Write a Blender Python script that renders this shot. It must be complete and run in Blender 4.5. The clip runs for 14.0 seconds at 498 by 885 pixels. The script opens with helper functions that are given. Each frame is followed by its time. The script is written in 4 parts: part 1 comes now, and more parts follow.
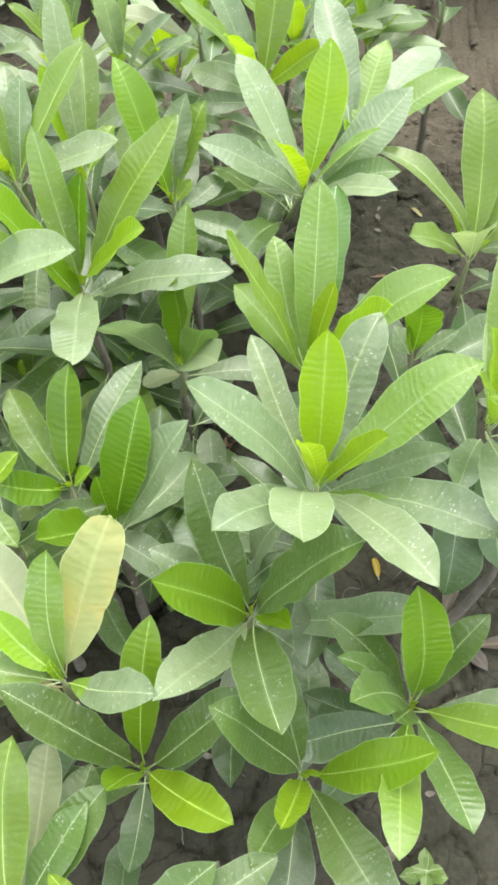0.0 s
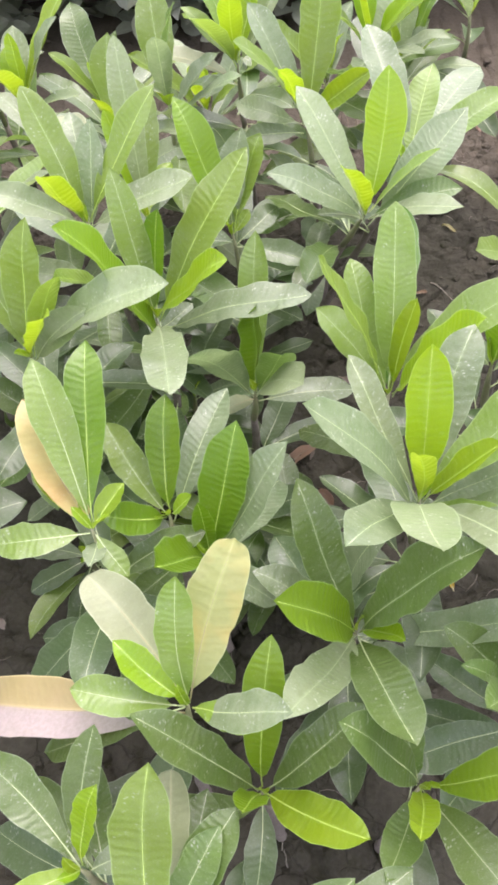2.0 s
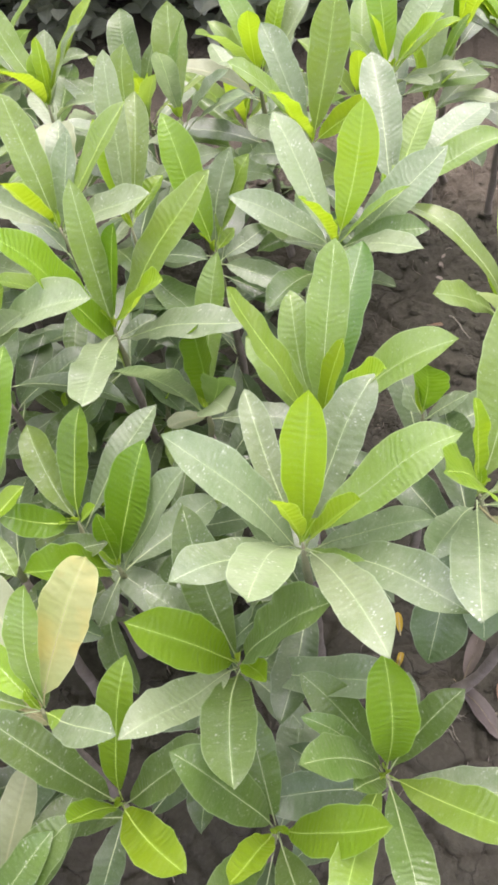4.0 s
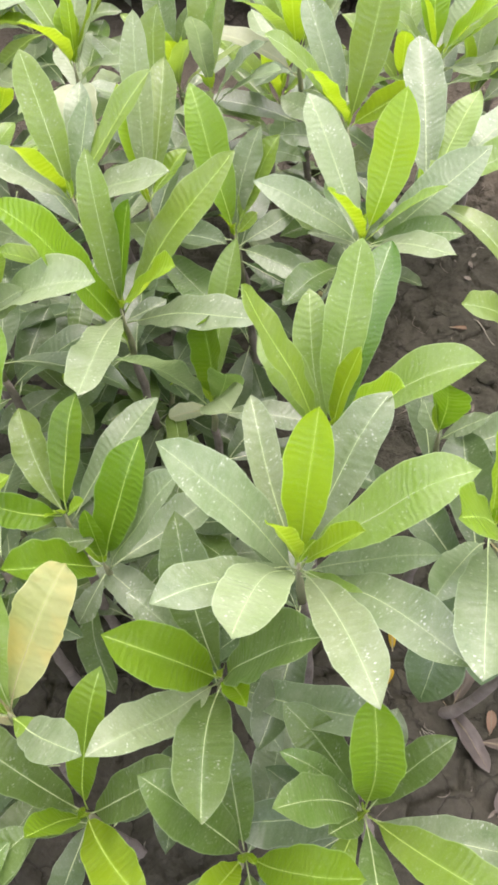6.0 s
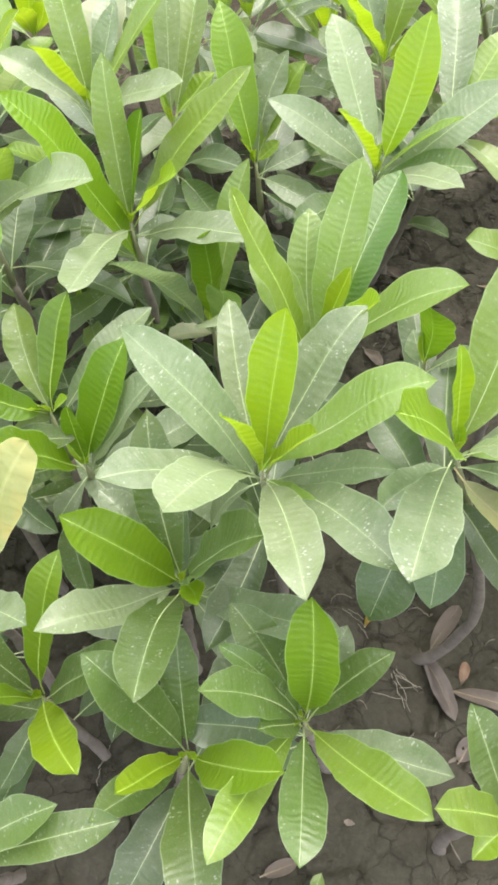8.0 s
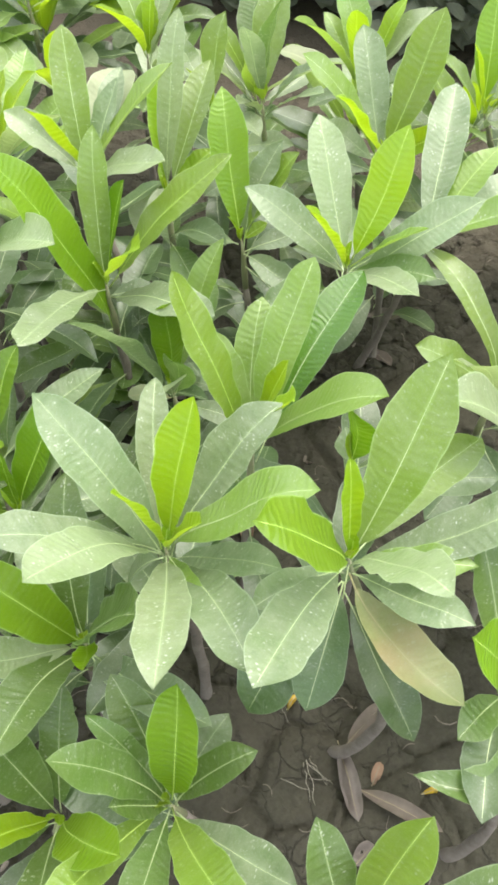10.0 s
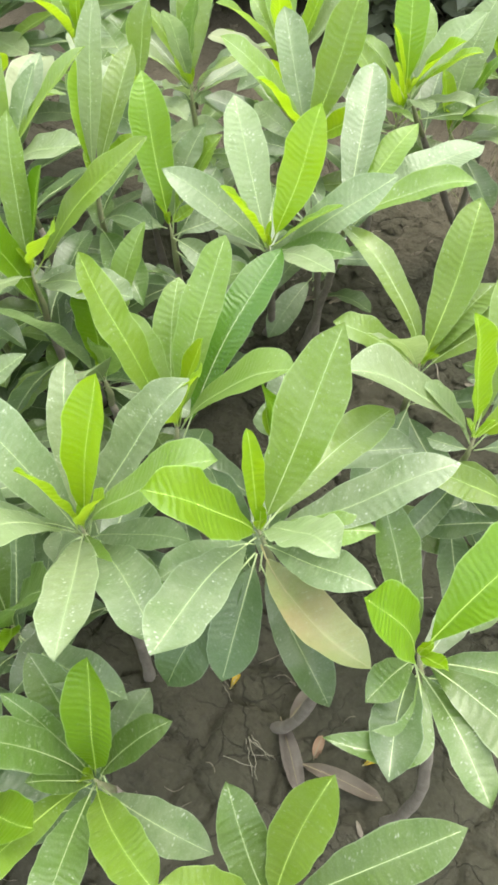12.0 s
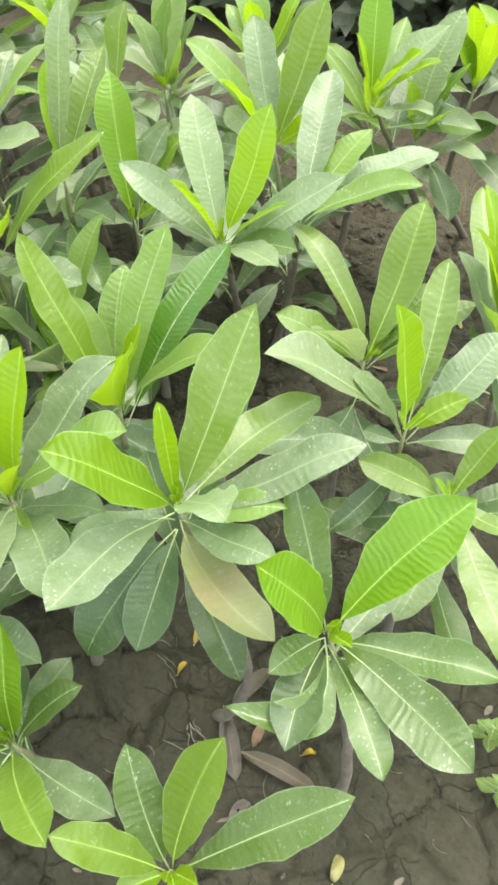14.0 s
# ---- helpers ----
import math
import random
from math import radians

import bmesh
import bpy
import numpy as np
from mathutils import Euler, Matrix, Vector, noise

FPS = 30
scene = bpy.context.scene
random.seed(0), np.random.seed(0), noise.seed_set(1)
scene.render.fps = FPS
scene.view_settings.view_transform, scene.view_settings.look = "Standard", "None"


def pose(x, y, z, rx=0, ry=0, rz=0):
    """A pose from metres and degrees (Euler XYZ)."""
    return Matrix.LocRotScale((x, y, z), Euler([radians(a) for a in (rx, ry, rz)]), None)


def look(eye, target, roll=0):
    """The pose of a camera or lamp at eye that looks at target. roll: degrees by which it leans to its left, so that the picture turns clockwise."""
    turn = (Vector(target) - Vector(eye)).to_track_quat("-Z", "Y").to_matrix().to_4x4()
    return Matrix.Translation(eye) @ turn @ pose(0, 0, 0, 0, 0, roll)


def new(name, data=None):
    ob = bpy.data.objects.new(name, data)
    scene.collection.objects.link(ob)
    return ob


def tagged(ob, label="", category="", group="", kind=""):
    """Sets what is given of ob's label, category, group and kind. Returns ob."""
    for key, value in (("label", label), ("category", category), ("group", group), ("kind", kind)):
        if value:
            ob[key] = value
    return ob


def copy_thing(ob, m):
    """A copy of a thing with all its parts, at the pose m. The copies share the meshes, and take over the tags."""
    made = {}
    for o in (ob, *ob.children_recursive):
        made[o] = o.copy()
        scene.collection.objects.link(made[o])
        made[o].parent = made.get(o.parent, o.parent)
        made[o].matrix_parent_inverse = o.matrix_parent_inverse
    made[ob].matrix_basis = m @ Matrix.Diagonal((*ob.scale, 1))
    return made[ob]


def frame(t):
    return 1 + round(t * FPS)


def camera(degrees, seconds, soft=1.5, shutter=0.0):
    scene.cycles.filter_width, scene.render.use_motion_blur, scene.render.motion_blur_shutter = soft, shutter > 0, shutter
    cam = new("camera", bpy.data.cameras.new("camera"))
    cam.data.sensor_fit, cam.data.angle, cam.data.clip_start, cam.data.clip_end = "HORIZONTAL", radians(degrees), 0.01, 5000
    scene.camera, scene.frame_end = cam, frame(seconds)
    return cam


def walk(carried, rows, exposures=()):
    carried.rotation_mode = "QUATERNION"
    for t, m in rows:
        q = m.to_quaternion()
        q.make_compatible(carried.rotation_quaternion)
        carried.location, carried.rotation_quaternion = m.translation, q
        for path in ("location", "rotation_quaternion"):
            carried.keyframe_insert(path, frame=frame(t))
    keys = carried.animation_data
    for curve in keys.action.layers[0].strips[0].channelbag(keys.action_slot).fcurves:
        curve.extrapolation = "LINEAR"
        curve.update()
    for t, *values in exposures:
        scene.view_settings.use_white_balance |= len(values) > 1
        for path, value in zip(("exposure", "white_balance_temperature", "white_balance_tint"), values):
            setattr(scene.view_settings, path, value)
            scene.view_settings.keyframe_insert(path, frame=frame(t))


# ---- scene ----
cam = camera(35.60, 14.0, soft=3.2)
PATH = [
    (0, (0.0568, -0.0101, 1.4164), (-0.0687, 1.0744, -0.2593), -3.63),
    (0.5, (0.0158, -0.0464, 1.4159), (-0.0553, 0.9987, -0.2878), -10.51),
    (1, (-0.0297, -0.0388, 1.4140), (-0.1226, 1.0254, -0.2768), -8.78),
    (1.5, (-0.0429, -0.0345, 1.4284), (-0.1145, 1.0645, -0.2410), -6.83),
    (2, (-0.0619, -0.0307, 1.4358), (-0.2010, 1.1081, -0.2024), -7.46),
    (2.5, (-0.0014, -0.0222, 1.4353), (-0.1954, 1.1209, -0.1943), -8.43),
    (3, (0.1040, 0.0075, 1.4264), (-0.2088, 1.1533, -0.1828), -4.59),
    (3.5, (0.1759, 0.0215, 1.4308), (-0.2707, 1.1527, -0.1570), -11.27),
    (3.7, (0.1916, 0.0183, 1.4397), (-0.2200, 1.1516, -0.1708), -10.36),
    (5.8, (0.1596, 0.0904, 1.4181), (-0.1786, 1.1614, -0.2399), -9.69),
    (6, (0.1776, 0.0936, 1.4124), (-0.2149, 1.1406, -0.2458), -6.35),
    (6.5, (0.2785, 0.1167, 1.3909), (-0.3138, 1.0733, -0.2626), -6.61),
    (7, (0.2907, 0.1160, 1.3870), (-0.3891, 1.0395, -0.2515), -9.15),
    (7.5, (0.2789, 0.0857, 1.3838), (-0.2993, 1.0250, -0.2845), -7.03),
    (8, (0.2854, 0.0540, 1.3702), (-0.2135, 1.0080, -0.3153), -6.80),
    (8.5, (0.3660, 0.0890, 1.3972), (-0.1984, 1.1020, -0.2323), -3.69),
    (8.7, (0.4098, 0.1079, 1.4080), (-0.1838, 1.1273, -0.2218), -0.69),
    (10.8, (0.3983, 0.1426, 1.3854), (-0.2244, 1.1427, -0.2312), -2.26),
    (11, (0.3985, 0.1339, 1.3774), (-0.1599, 1.1160, -0.2730), -3.10),
    (11.5, (0.4292, 0.1236, 1.3953), (-0.0166, 1.1757, -0.2462), -2.20),
    (12, (0.4852, 0.1590, 1.3973), (-0.0775, 1.1777, -0.2292), -1.55),
    (12.5, (0.5697, 0.1879, 1.4052), (-0.2152, 1.1064, -0.1886), -2.31),
    (13, (0.6064, 0.1922, 1.3956), (-0.2254, 1.0406, -0.2132), -6.17),
    (13.5, (0.6119, 0.1846, 1.3997), (-0.1747, 1.0927, -0.1992), -5.81),
    (14, (0.6022, 0.1632, 1.3958), (-0.0014, 1.1977, -0.2059), -0.55),
]
SUN_UP, SUN_TURN, SUN, SKY = 70.0, 20.0, 1.1, 0.2
EXPOSURES = [(0.0, 1.86, 6620, 6), (0.5, 1.79, 6480, 24), (3.5, 1.82, 6480, 28), (6.0, 1.84, 6680, 23), (8.5, 1.85, 6720, 13),
             (11.0, 1.86, 6800, 6), (14.0, 1.88, 6980, 0)]
walk(cam, [(t, look(eye, target, roll)) for t, eye, target, roll in PATH], EXPOSURES)

# ---- light: hazy overcast day ----
world = bpy.data.worlds.new("sky")
scene.world = world
world.use_nodes = True
wn, wl = world.node_tree.nodes, world.node_tree.links
wn.clear()
sky = wn.new("ShaderNodeTexSky")
sky.sky_type = "NISHITA"
sky.sun_disc = False
sky.sun_elevation, sky.sun_rotation = radians(SUN_UP), radians(SUN_TURN)
sky.dust_density, sky.air_density = 3.0, 1.0
pale = wn.new("ShaderNodeHueSaturation")
pale.inputs["Saturation"].default_value = 0.35
glow = wn.new("ShaderNodeBackground")
glow.inputs["Strength"].default_value = SKY
out = wn.new("ShaderNodeOutputWorld")
wl.new(sky.outputs[0], pale.inputs["Color"])
wl.new(pale.outputs[0], glow.inputs["Color"])
wl.new(glow.outputs[0], out.inputs["Surface"])
lamp = bpy.data.lights.new("sun", "SUN")
lamp.energy, lamp.angle, lamp.color = SUN, radians(90), (1.0, 0.96, 0.88)
a, b = radians(SUN_TURN), radians(SUN_UP)
new("sun", lamp).matrix_world = look((0, 0, 0), (-math.sin(a) * math.cos(b), -math.cos(a) * math.cos(b), -math.sin(b)))


# ---- materials ----
class Graph:
    """A small helper to write node materials."""

    def __init__(self, name):
        self.mat = bpy.data.materials.new(name)
        self.mat.use_nodes = True
        self.tree = self.mat.node_tree
        self.tree.nodes.clear()

    def node(self, kind, **given):
        n = self.tree.nodes.new("ShaderNode" + kind)
        for key, value in given.items():
            if key == "uv_map":
                n.uv_map = value
            elif key == "operation":
                n.operation = value
            else:
                self.feed(n.inputs[key], value)
        return n

    def feed(self, socket, value):
        if hasattr(value, "is_output"):
            self.tree.links.new(value, socket)
        else:
            socket.default_value = value

    def math(self, op, x, y=0.0, clamp=False):
        n = self.tree.nodes.new("ShaderNodeMath")
        n.operation, n.use_clamp = op, clamp
        self.feed(n.inputs[0], x)
        self.feed(n.inputs[1], y)
        return n.outputs[0]

    def mix(self, f, x, y, blend="MIX"):
        n = self.tree.nodes.new("ShaderNodeMix")
        n.data_type, n.blend_type = "RGBA", blend
        self.feed(n.inputs[0], f)
        self.feed(n.inputs[6], x)
        self.feed(n.inputs[7], y)
        return n.outputs[2]

    def ramp(self, f, low, high):
        n = self.tree.nodes.new("ShaderNodeMapRange")
        self.feed(n.inputs[0], f)
        n.inputs[1].default_value, n.inputs[2].default_value = low, high
        return n.outputs[0]

    def noise(self, where, scale, detail=3.0, rough=0.55):
        n = self.node("TexNoise", Vector=where, Scale=scale, Detail=detail, Roughness=rough)
        return n.outputs[0]

    def finish(self, shader):
        o = self.tree.nodes.new("ShaderNodeOutputMaterial")
        self.tree.links.new(shader, o.inputs[0])
        return self.mat


def col(r, g, b):
    return (r, g, b, 1.0)


def leaf_material(name, base, second, through_light, dust, spots, rib, gloss, worn=None, other_half=None):
    """A leaf blade: side veins, blotches, pale edge, dust film and water spots; lets some light through."""
    g = Graph(name)
    uv = g.node("UVMap", uv_map="leaf").outputs[0]
    part_uv = g.node("SeparateXYZ", Vector=uv)
    across, along = part_uv.outputs[0], part_uv.outputs[1]
    info = g.node("ObjectInfo")
    rand = info.outputs["Random"]
    shift = g.node("VectorMath", operation="ADD")
    g.feed(shift.inputs[0], uv)
    spread = g.node("CombineXYZ", X=g.math("MULTIPLY", rand, 7.3), Y=g.math("MULTIPLY", rand, 3.1), Z=0.0)
    g.feed(shift.inputs[1], spread.outputs[0])
    place = shift.outputs[0]
    wide = g.math("ABSOLUTE", across)
    # side veins run obliquely from the midrib towards the tip
    wob = g.math("MULTIPLY", g.noise(place, 38.0, 3.0), 0.018)
    line = g.math("ADD", g.math("SUBTRACT", along, g.math("MULTIPLY", wide, 0.38)), wob)
    wave = g.math("SINE", g.math("MULTIPLY", line, g.math("ADD", 520.0, g.math("MULTIPLY", rand, 200.0))))
    raised = g.math("ADD", 0.35, g.ramp(g.noise(place, 22.0, 2.0), 0.42, 0.68))
    vein = g.ramp(wave, 0.62, 1.0)
    furrow_shade = g.ramp(wave, -0.35, -1.0)
    big = g.noise(place, 16.0, 2.0)
    fine = g.noise(place, 160.0, 4.0, 0.65)
    c = g.mix(g.ramp(big, 0.3, 0.72), base, second)
    tone = g.node("HueSaturation", Hue=g.math("ADD", 0.4915, g.math("MULTIPLY", rand, 0.015)), Saturation=1.0,
                  Value=g.math("ADD", 0.84, g.math("MULTIPLY", rand, 0.3)), Color=c)
    c = tone.outputs[0]
    c = g.mix(g.math("MULTIPLY", g.math("MULTIPLY", vein, raised), 0.115 * rib), c, tuple(min(1, 1.7 * v + 0.05) for v in base[:3]) + (1,))
    # shading in the furrows between side veins, darkened in the colour itself
    c = g.mix(g.math("MULTIPLY", g.math("MULTIPLY", furrow_shade, raised), 0.1 * rib), c, tuple(0.5 * v for v in base[:3]) + (1,))
    c = g.mix(g.math("MULTIPLY", g.ramp(fine, 0.35, 0.75), 0.18), c, tuple(0.55 * v for v in base[:3]) + (1,))
    edge = g.node("SeparateXYZ", Vector=g.node("UVMap", uv_map="rim").outputs[0])
    q = g.math("ABSOLUTE", edge.outputs[0])
    c = g.mix(g.math("MULTIPLY", g.ramp(q, 0.95, 0.985), 0.6), c, tuple(min(1, 1.5 * v + 0.17) for v in base[:3]) + (1,))
    c = g.mix(g.math("MULTIPLY", g.math("SUBTRACT", 1.0, g.ramp(q, 0.02, 0.12)), 0.35), c, tuple(min(1, 1.5 * v + 0.06) for v in base[:3]) + (1,))
    if other_half:
        c = g.mix(g.ramp(across, 0.002, -0.002), c, g.mix(g.ramp(fine, 0.4, 0.6), other_half, tuple(0.85 * v for v in other_half[:3]) + (1,)))
    if worn:
        c = g.mix(g.ramp(g.noise(place, 14.0, 3.0), 0.47, 0.66), c, worn)
    # dry dust, in a film and in rings left by drops
    film = g.math("MULTIPLY", g.ramp(g.noise(place, 28.0, 4.0, 0.7), 0.35, 0.75), dust)
    c = g.mix(film, c, col(0.365, 0.415, 0.285))
    speck = g.math("MULTIPLY", g.ramp(g.noise(place, 420.0, 3.0, 0.75), 0.5, 0.72), 0.1 + 0.5 * dust)
    c = g.mix(speck, c, col(0.4, 0.46, 0.34))
    dull = g.math("MULTIPLY", g.ramp(g.noise(place, 60.0, 3.0, 0.6), 0.52, 0.7), 0.08 + 0.3 * dust)
    c = g.mix(dull, c, tuple(0.45 * v for v in base[:3]) + (1,))
    # dried drops: uneven pale flecks of two sizes, in patches and drawn out between the veins
    skew = g.node("CombineXYZ", X=across, Y=g.math("MULTIPLY", line, 1.7), Z=g.math("MULTIPLY", rand, 9.0))
    cell = g.node("TexVoronoi", Vector=skew.outputs[0], Scale=150.0, Randomness=1.0)
    grain = g.noise(place, 300.0, 3.0, 0.7)
    dot = g.math("SUBTRACT", 1.0, g.ramp(g.math("ADD", cell.outputs["Distance"], g.math("MULTIPLY", grain, 0.35)), 0.3, 0.48))
    dot = g.math("MULTIPLY", dot, g.ramp(g.noise(place, 48.0, 3.0), 0.5, 0.64))
    splash = g.math("MULTIPLY", g.ramp(g.noise(skew.outputs[0], 95.0, 4.0, 0.75), 0.58, 0.74), g.ramp(g.noise(place, 20.0, 2.0), 0.42, 0.6))
    dot = g.math("MAXIMUM", dot, g.math("MULTIPLY", splash, 0.7))
    c = g.mix(g.math("MULTIPLY", dot, min(1.0, 1.15 * spots)), c, col(0.6, 0.64, 0.53))
    height = g.math("ADD", g.math("MULTIPLY", g.math("MULTIPLY", wave, raised), 0.5 * rib), g.math("MULTIPLY", fine, 0.45))
    height = g.math("ADD", height, g.math("MULTIPLY", big, 1.6))
    bump = g.node("Bump", Strength=0.45, Distance=0.0011, Height=height)
    rough = g.math("ADD", 0.85 * gloss, g.math("MULTIPLY", g.math("ADD", film, dot), 0.22), clamp=True)
    skin = g.node("BsdfPrincipled", **{"Base Color": c, "Roughness": rough, "Normal": bump.outputs[0], "Specular IOR Level": 0.7})
    back = g.node("BsdfTranslucent", Color=g.mix(0.5, c, through_light), Normal=bump.outputs[0])
    both = g.node("MixShader", Fac=0.45)
    g.feed(both.inputs[1], skin.outputs[0])
    g.feed(both.inputs[2], back.outputs[0])
    return g.finish(both.outputs[0])


LEAF = {
    # clean glossy green with the shadow on that leaf mixed into its colour
    "s": leaf_material("smooth_shadowed_leaf", col(0.062, 0.15, 0.012), col(0.078, 0.165, 0.016), col(0.13, 0.3, 0.012), 0.02, 0.05, 0.6, 0.3),
    "h": leaf_material("hedge_leaf", col(0.25, 0.28, 0.2), col(0.3, 0.32, 0.245), col(0.2, 0.26, 0.13), 0.4, 0.2, 0.4, 0.4),
    "y": leaf_material("young_leaf", col(0.19, 0.325, 0.005), col(0.145, 0.28, 0.005), col(0.47, 0.64, 0.006), 0.05, 0.08, 0.9, 0.36),
    "g": leaf_material("green_leaf", col(0.118, 0.235, 0.006), col(0.142, 0.255, 0.008), col(0.28, 0.46, 0.01), 0.03, 0.1, 0.95, 0.36),
    "v": leaf_material("vivid_leaf", col(0.088, 0.195, 0.004), col(0.11, 0.22, 0.005), col(0.2, 0.38, 0.005), 0.02, 0.08, 0.9, 0.34),
    "b": leaf_material("fresh_leaf", col(0.128, 0.235, 0.016), col(0.16, 0.258, 0.028), col(0.28, 0.43, 0.025), 0.14, 0.25, 0.75, 0.36),
    "m": leaf_material("grown_leaf", col(0.138, 0.24, 0.03), col(0.172, 0.268, 0.044), col(0.26, 0.41, 0.05), 0.22, 0.45, 0.75, 0.36),
    # darker copy of the grown leaf: dimmer light on low plants as colour
    "n": leaf_material("shaded_green_leaf", col(0.078, 0.15, 0.025), col(0.1, 0.168, 0.034), col(0.155, 0.28, 0.03), 0.13, 0.5, 0.75, 0.34),
    "p": leaf_material("pale_leaf", col(0.19, 0.272, 0.115), col(0.235, 0.3, 0.16), col(0.3, 0.41, 0.08), 0.45, 0.8, 0.75, 0.36),
    "o": leaf_material("old_leaf", col(0.14, 0.215, 0.093), col(0.175, 0.245, 0.125), col(0.18, 0.27, 0.06), 0.46, 0.8, 0.75, 0.33),
    # shade under the rosettes, put into the green of the lower leaves
    "d": leaf_material("shaded_lower_leaf", col(0.066, 0.125, 0.04), col(0.085, 0.14, 0.05), col(0.1, 0.19, 0.035), 0.14, 0.3, 0.6, 0.36),
    "t": leaf_material("turning_leaf", col(0.27, 0.32, 0.12), col(0.33, 0.32, 0.15), col(0.38, 0.38, 0.1), 0.3, 0.3, 0.6, 0.5, col(0.34, 0.26, 0.12)),
    "Y": leaf_material("yellow_leaf", col(0.38, 0.455, 0.16), col(0.44, 0.46, 0.17), col(0.58, 0.6, 0.2), 0.15, 0.1, 0.7, 0.5, col(0.54, 0.45, 0.12)),
    "C": leaf_material("cream_leaf", col(0.29, 0.33, 0.175), col(0.25, 0.3, 0.15), col(0.4, 0.44, 0.23), 0.3, 0.2, 0.4, 0.55),
    "P": leaf_material("pink_leaf", col(0.5, 0.43, 0.17), col(0.54, 0.44, 0.22), col(0.5, 0.4, 0.2), 0.1, 0.1, 0.4, 0.5, None, col(0.47, 0.4, 0.39)),
    "k": leaf_material("orange_leaf", col(0.55, 0.49, 0.2), col(0.54, 0.44, 0.17), col(0.55, 0.48, 0.18), 0.1, 0.15, 0.4, 0.55, col(0.45, 0.3, 0.1)),
}


def plain_material(name, base, second, scale, rough, bump=0.4, depth=0.002, detail=5.0):
    g = Graph(name)
    where = g.node("TexCoord").outputs["Object"]
    rand = g.node("ObjectInfo").outputs["Random"]
    n1 = g.noise(where, scale, detail, 0.6)
    n2 = g.noise(where, scale * 7, 4.0, 0.65)
    c = g.mix(g.ramp(n1, 0.3, 0.7), base, second)
    c = g.mix(g.math("MULTIPLY", n2, 0.3), c, tuple(0.5 * v for v in base[:3]) + (1,))
    tone = g.node("HueSaturation", Hue=0.5, Saturation=1.0, Value=g.math("ADD", 0.85, g.math("MULTIPLY", rand, 0.3)), Color=c)
    h = g.math("ADD", n1, g.math("MULTIPLY", n2, 0.5))
    bp = g.node("Bump", Strength=bump, Distance=depth, Height=h)
    s = g.node("BsdfPrincipled", **{"Base Color": tone.outputs[0], "Roughness": rough, "Normal": bp.outputs[0]})
    return g.finish(s.outputs[0])


RIB_YOUNG = plain_material("midrib_young", col(0.44, 0.6, 0.14), col(0.4, 0.54, 0.12), 60, 0.5, 0.1)
RIB = plain_material("midrib_pale", col(0.42, 0.52, 0.25), col(0.46, 0.55, 0.3), 60, 0.5, 0.1)
RIB_DRY = plain_material("midrib_dry", col(0.5, 0.45, 0.24), col(0.46, 0.4, 0.22), 60, 0.6, 0.1)
BARK = plain_material("bark", col(0.13, 0.112, 0.09), col(0.22, 0.195, 0.165), 45, 0.85, 0.9, 0.004)
SHOOT = plain_material("green_shoot", col(0.19, 0.22, 0.11), col(0.26, 0.25, 0.15), 60, 0.6, 0.4)
DEAD = plain_material("dead_leaf", col(0.175, 0.145, 0.115), col(0.235, 0.2, 0.165), 22, 0.8, 0.6, 0.003)
DEAD_GREY = plain_material("dead_leaf_grey", col(0.2, 0.17, 0.15), col(0.26, 0.23, 0.205), 22, 0.8, 0.6, 0.003)
DEAD_RED = plain_material("dead_leaf_red", col(0.31, 0.19, 0.12), col(0.28, 0.2, 0.14), 30, 0.8, 0.6, 0.003)
FALLEN_YELLOW = plain_material("fallen_yellow", col(0.62, 0.46, 0.04), col(0.55, 0.38, 0.04), 60, 0.5, 0.3)
FALLEN_PALE = plain_material("fallen_pale", col(0.62, 0.57, 0.24), col(0.56, 0.52, 0.27), 60, 0.5, 0.3)
STRAW = plain_material("straw", col(0.32, 0.27, 0.19), col(0.24, 0.2, 0.13), 80, 0.8, 0.4)
TWIG = plain_material("dry_twig", col(0.2, 0.18, 0.145), col(0.28, 0.255, 0.21), 80, 0.8, 0.4)
SCRAP = plain_material("dry_scrap", col(0.1, 0.082, 0.064), col(0.19, 0.165, 0.135), 60, 0.85, 0.4)
GRASS = plain_material("grass_blade", col(0.16, 0.24, 0.06), col(0.24, 0.25, 0.1), 50, 0.6, 0.2)


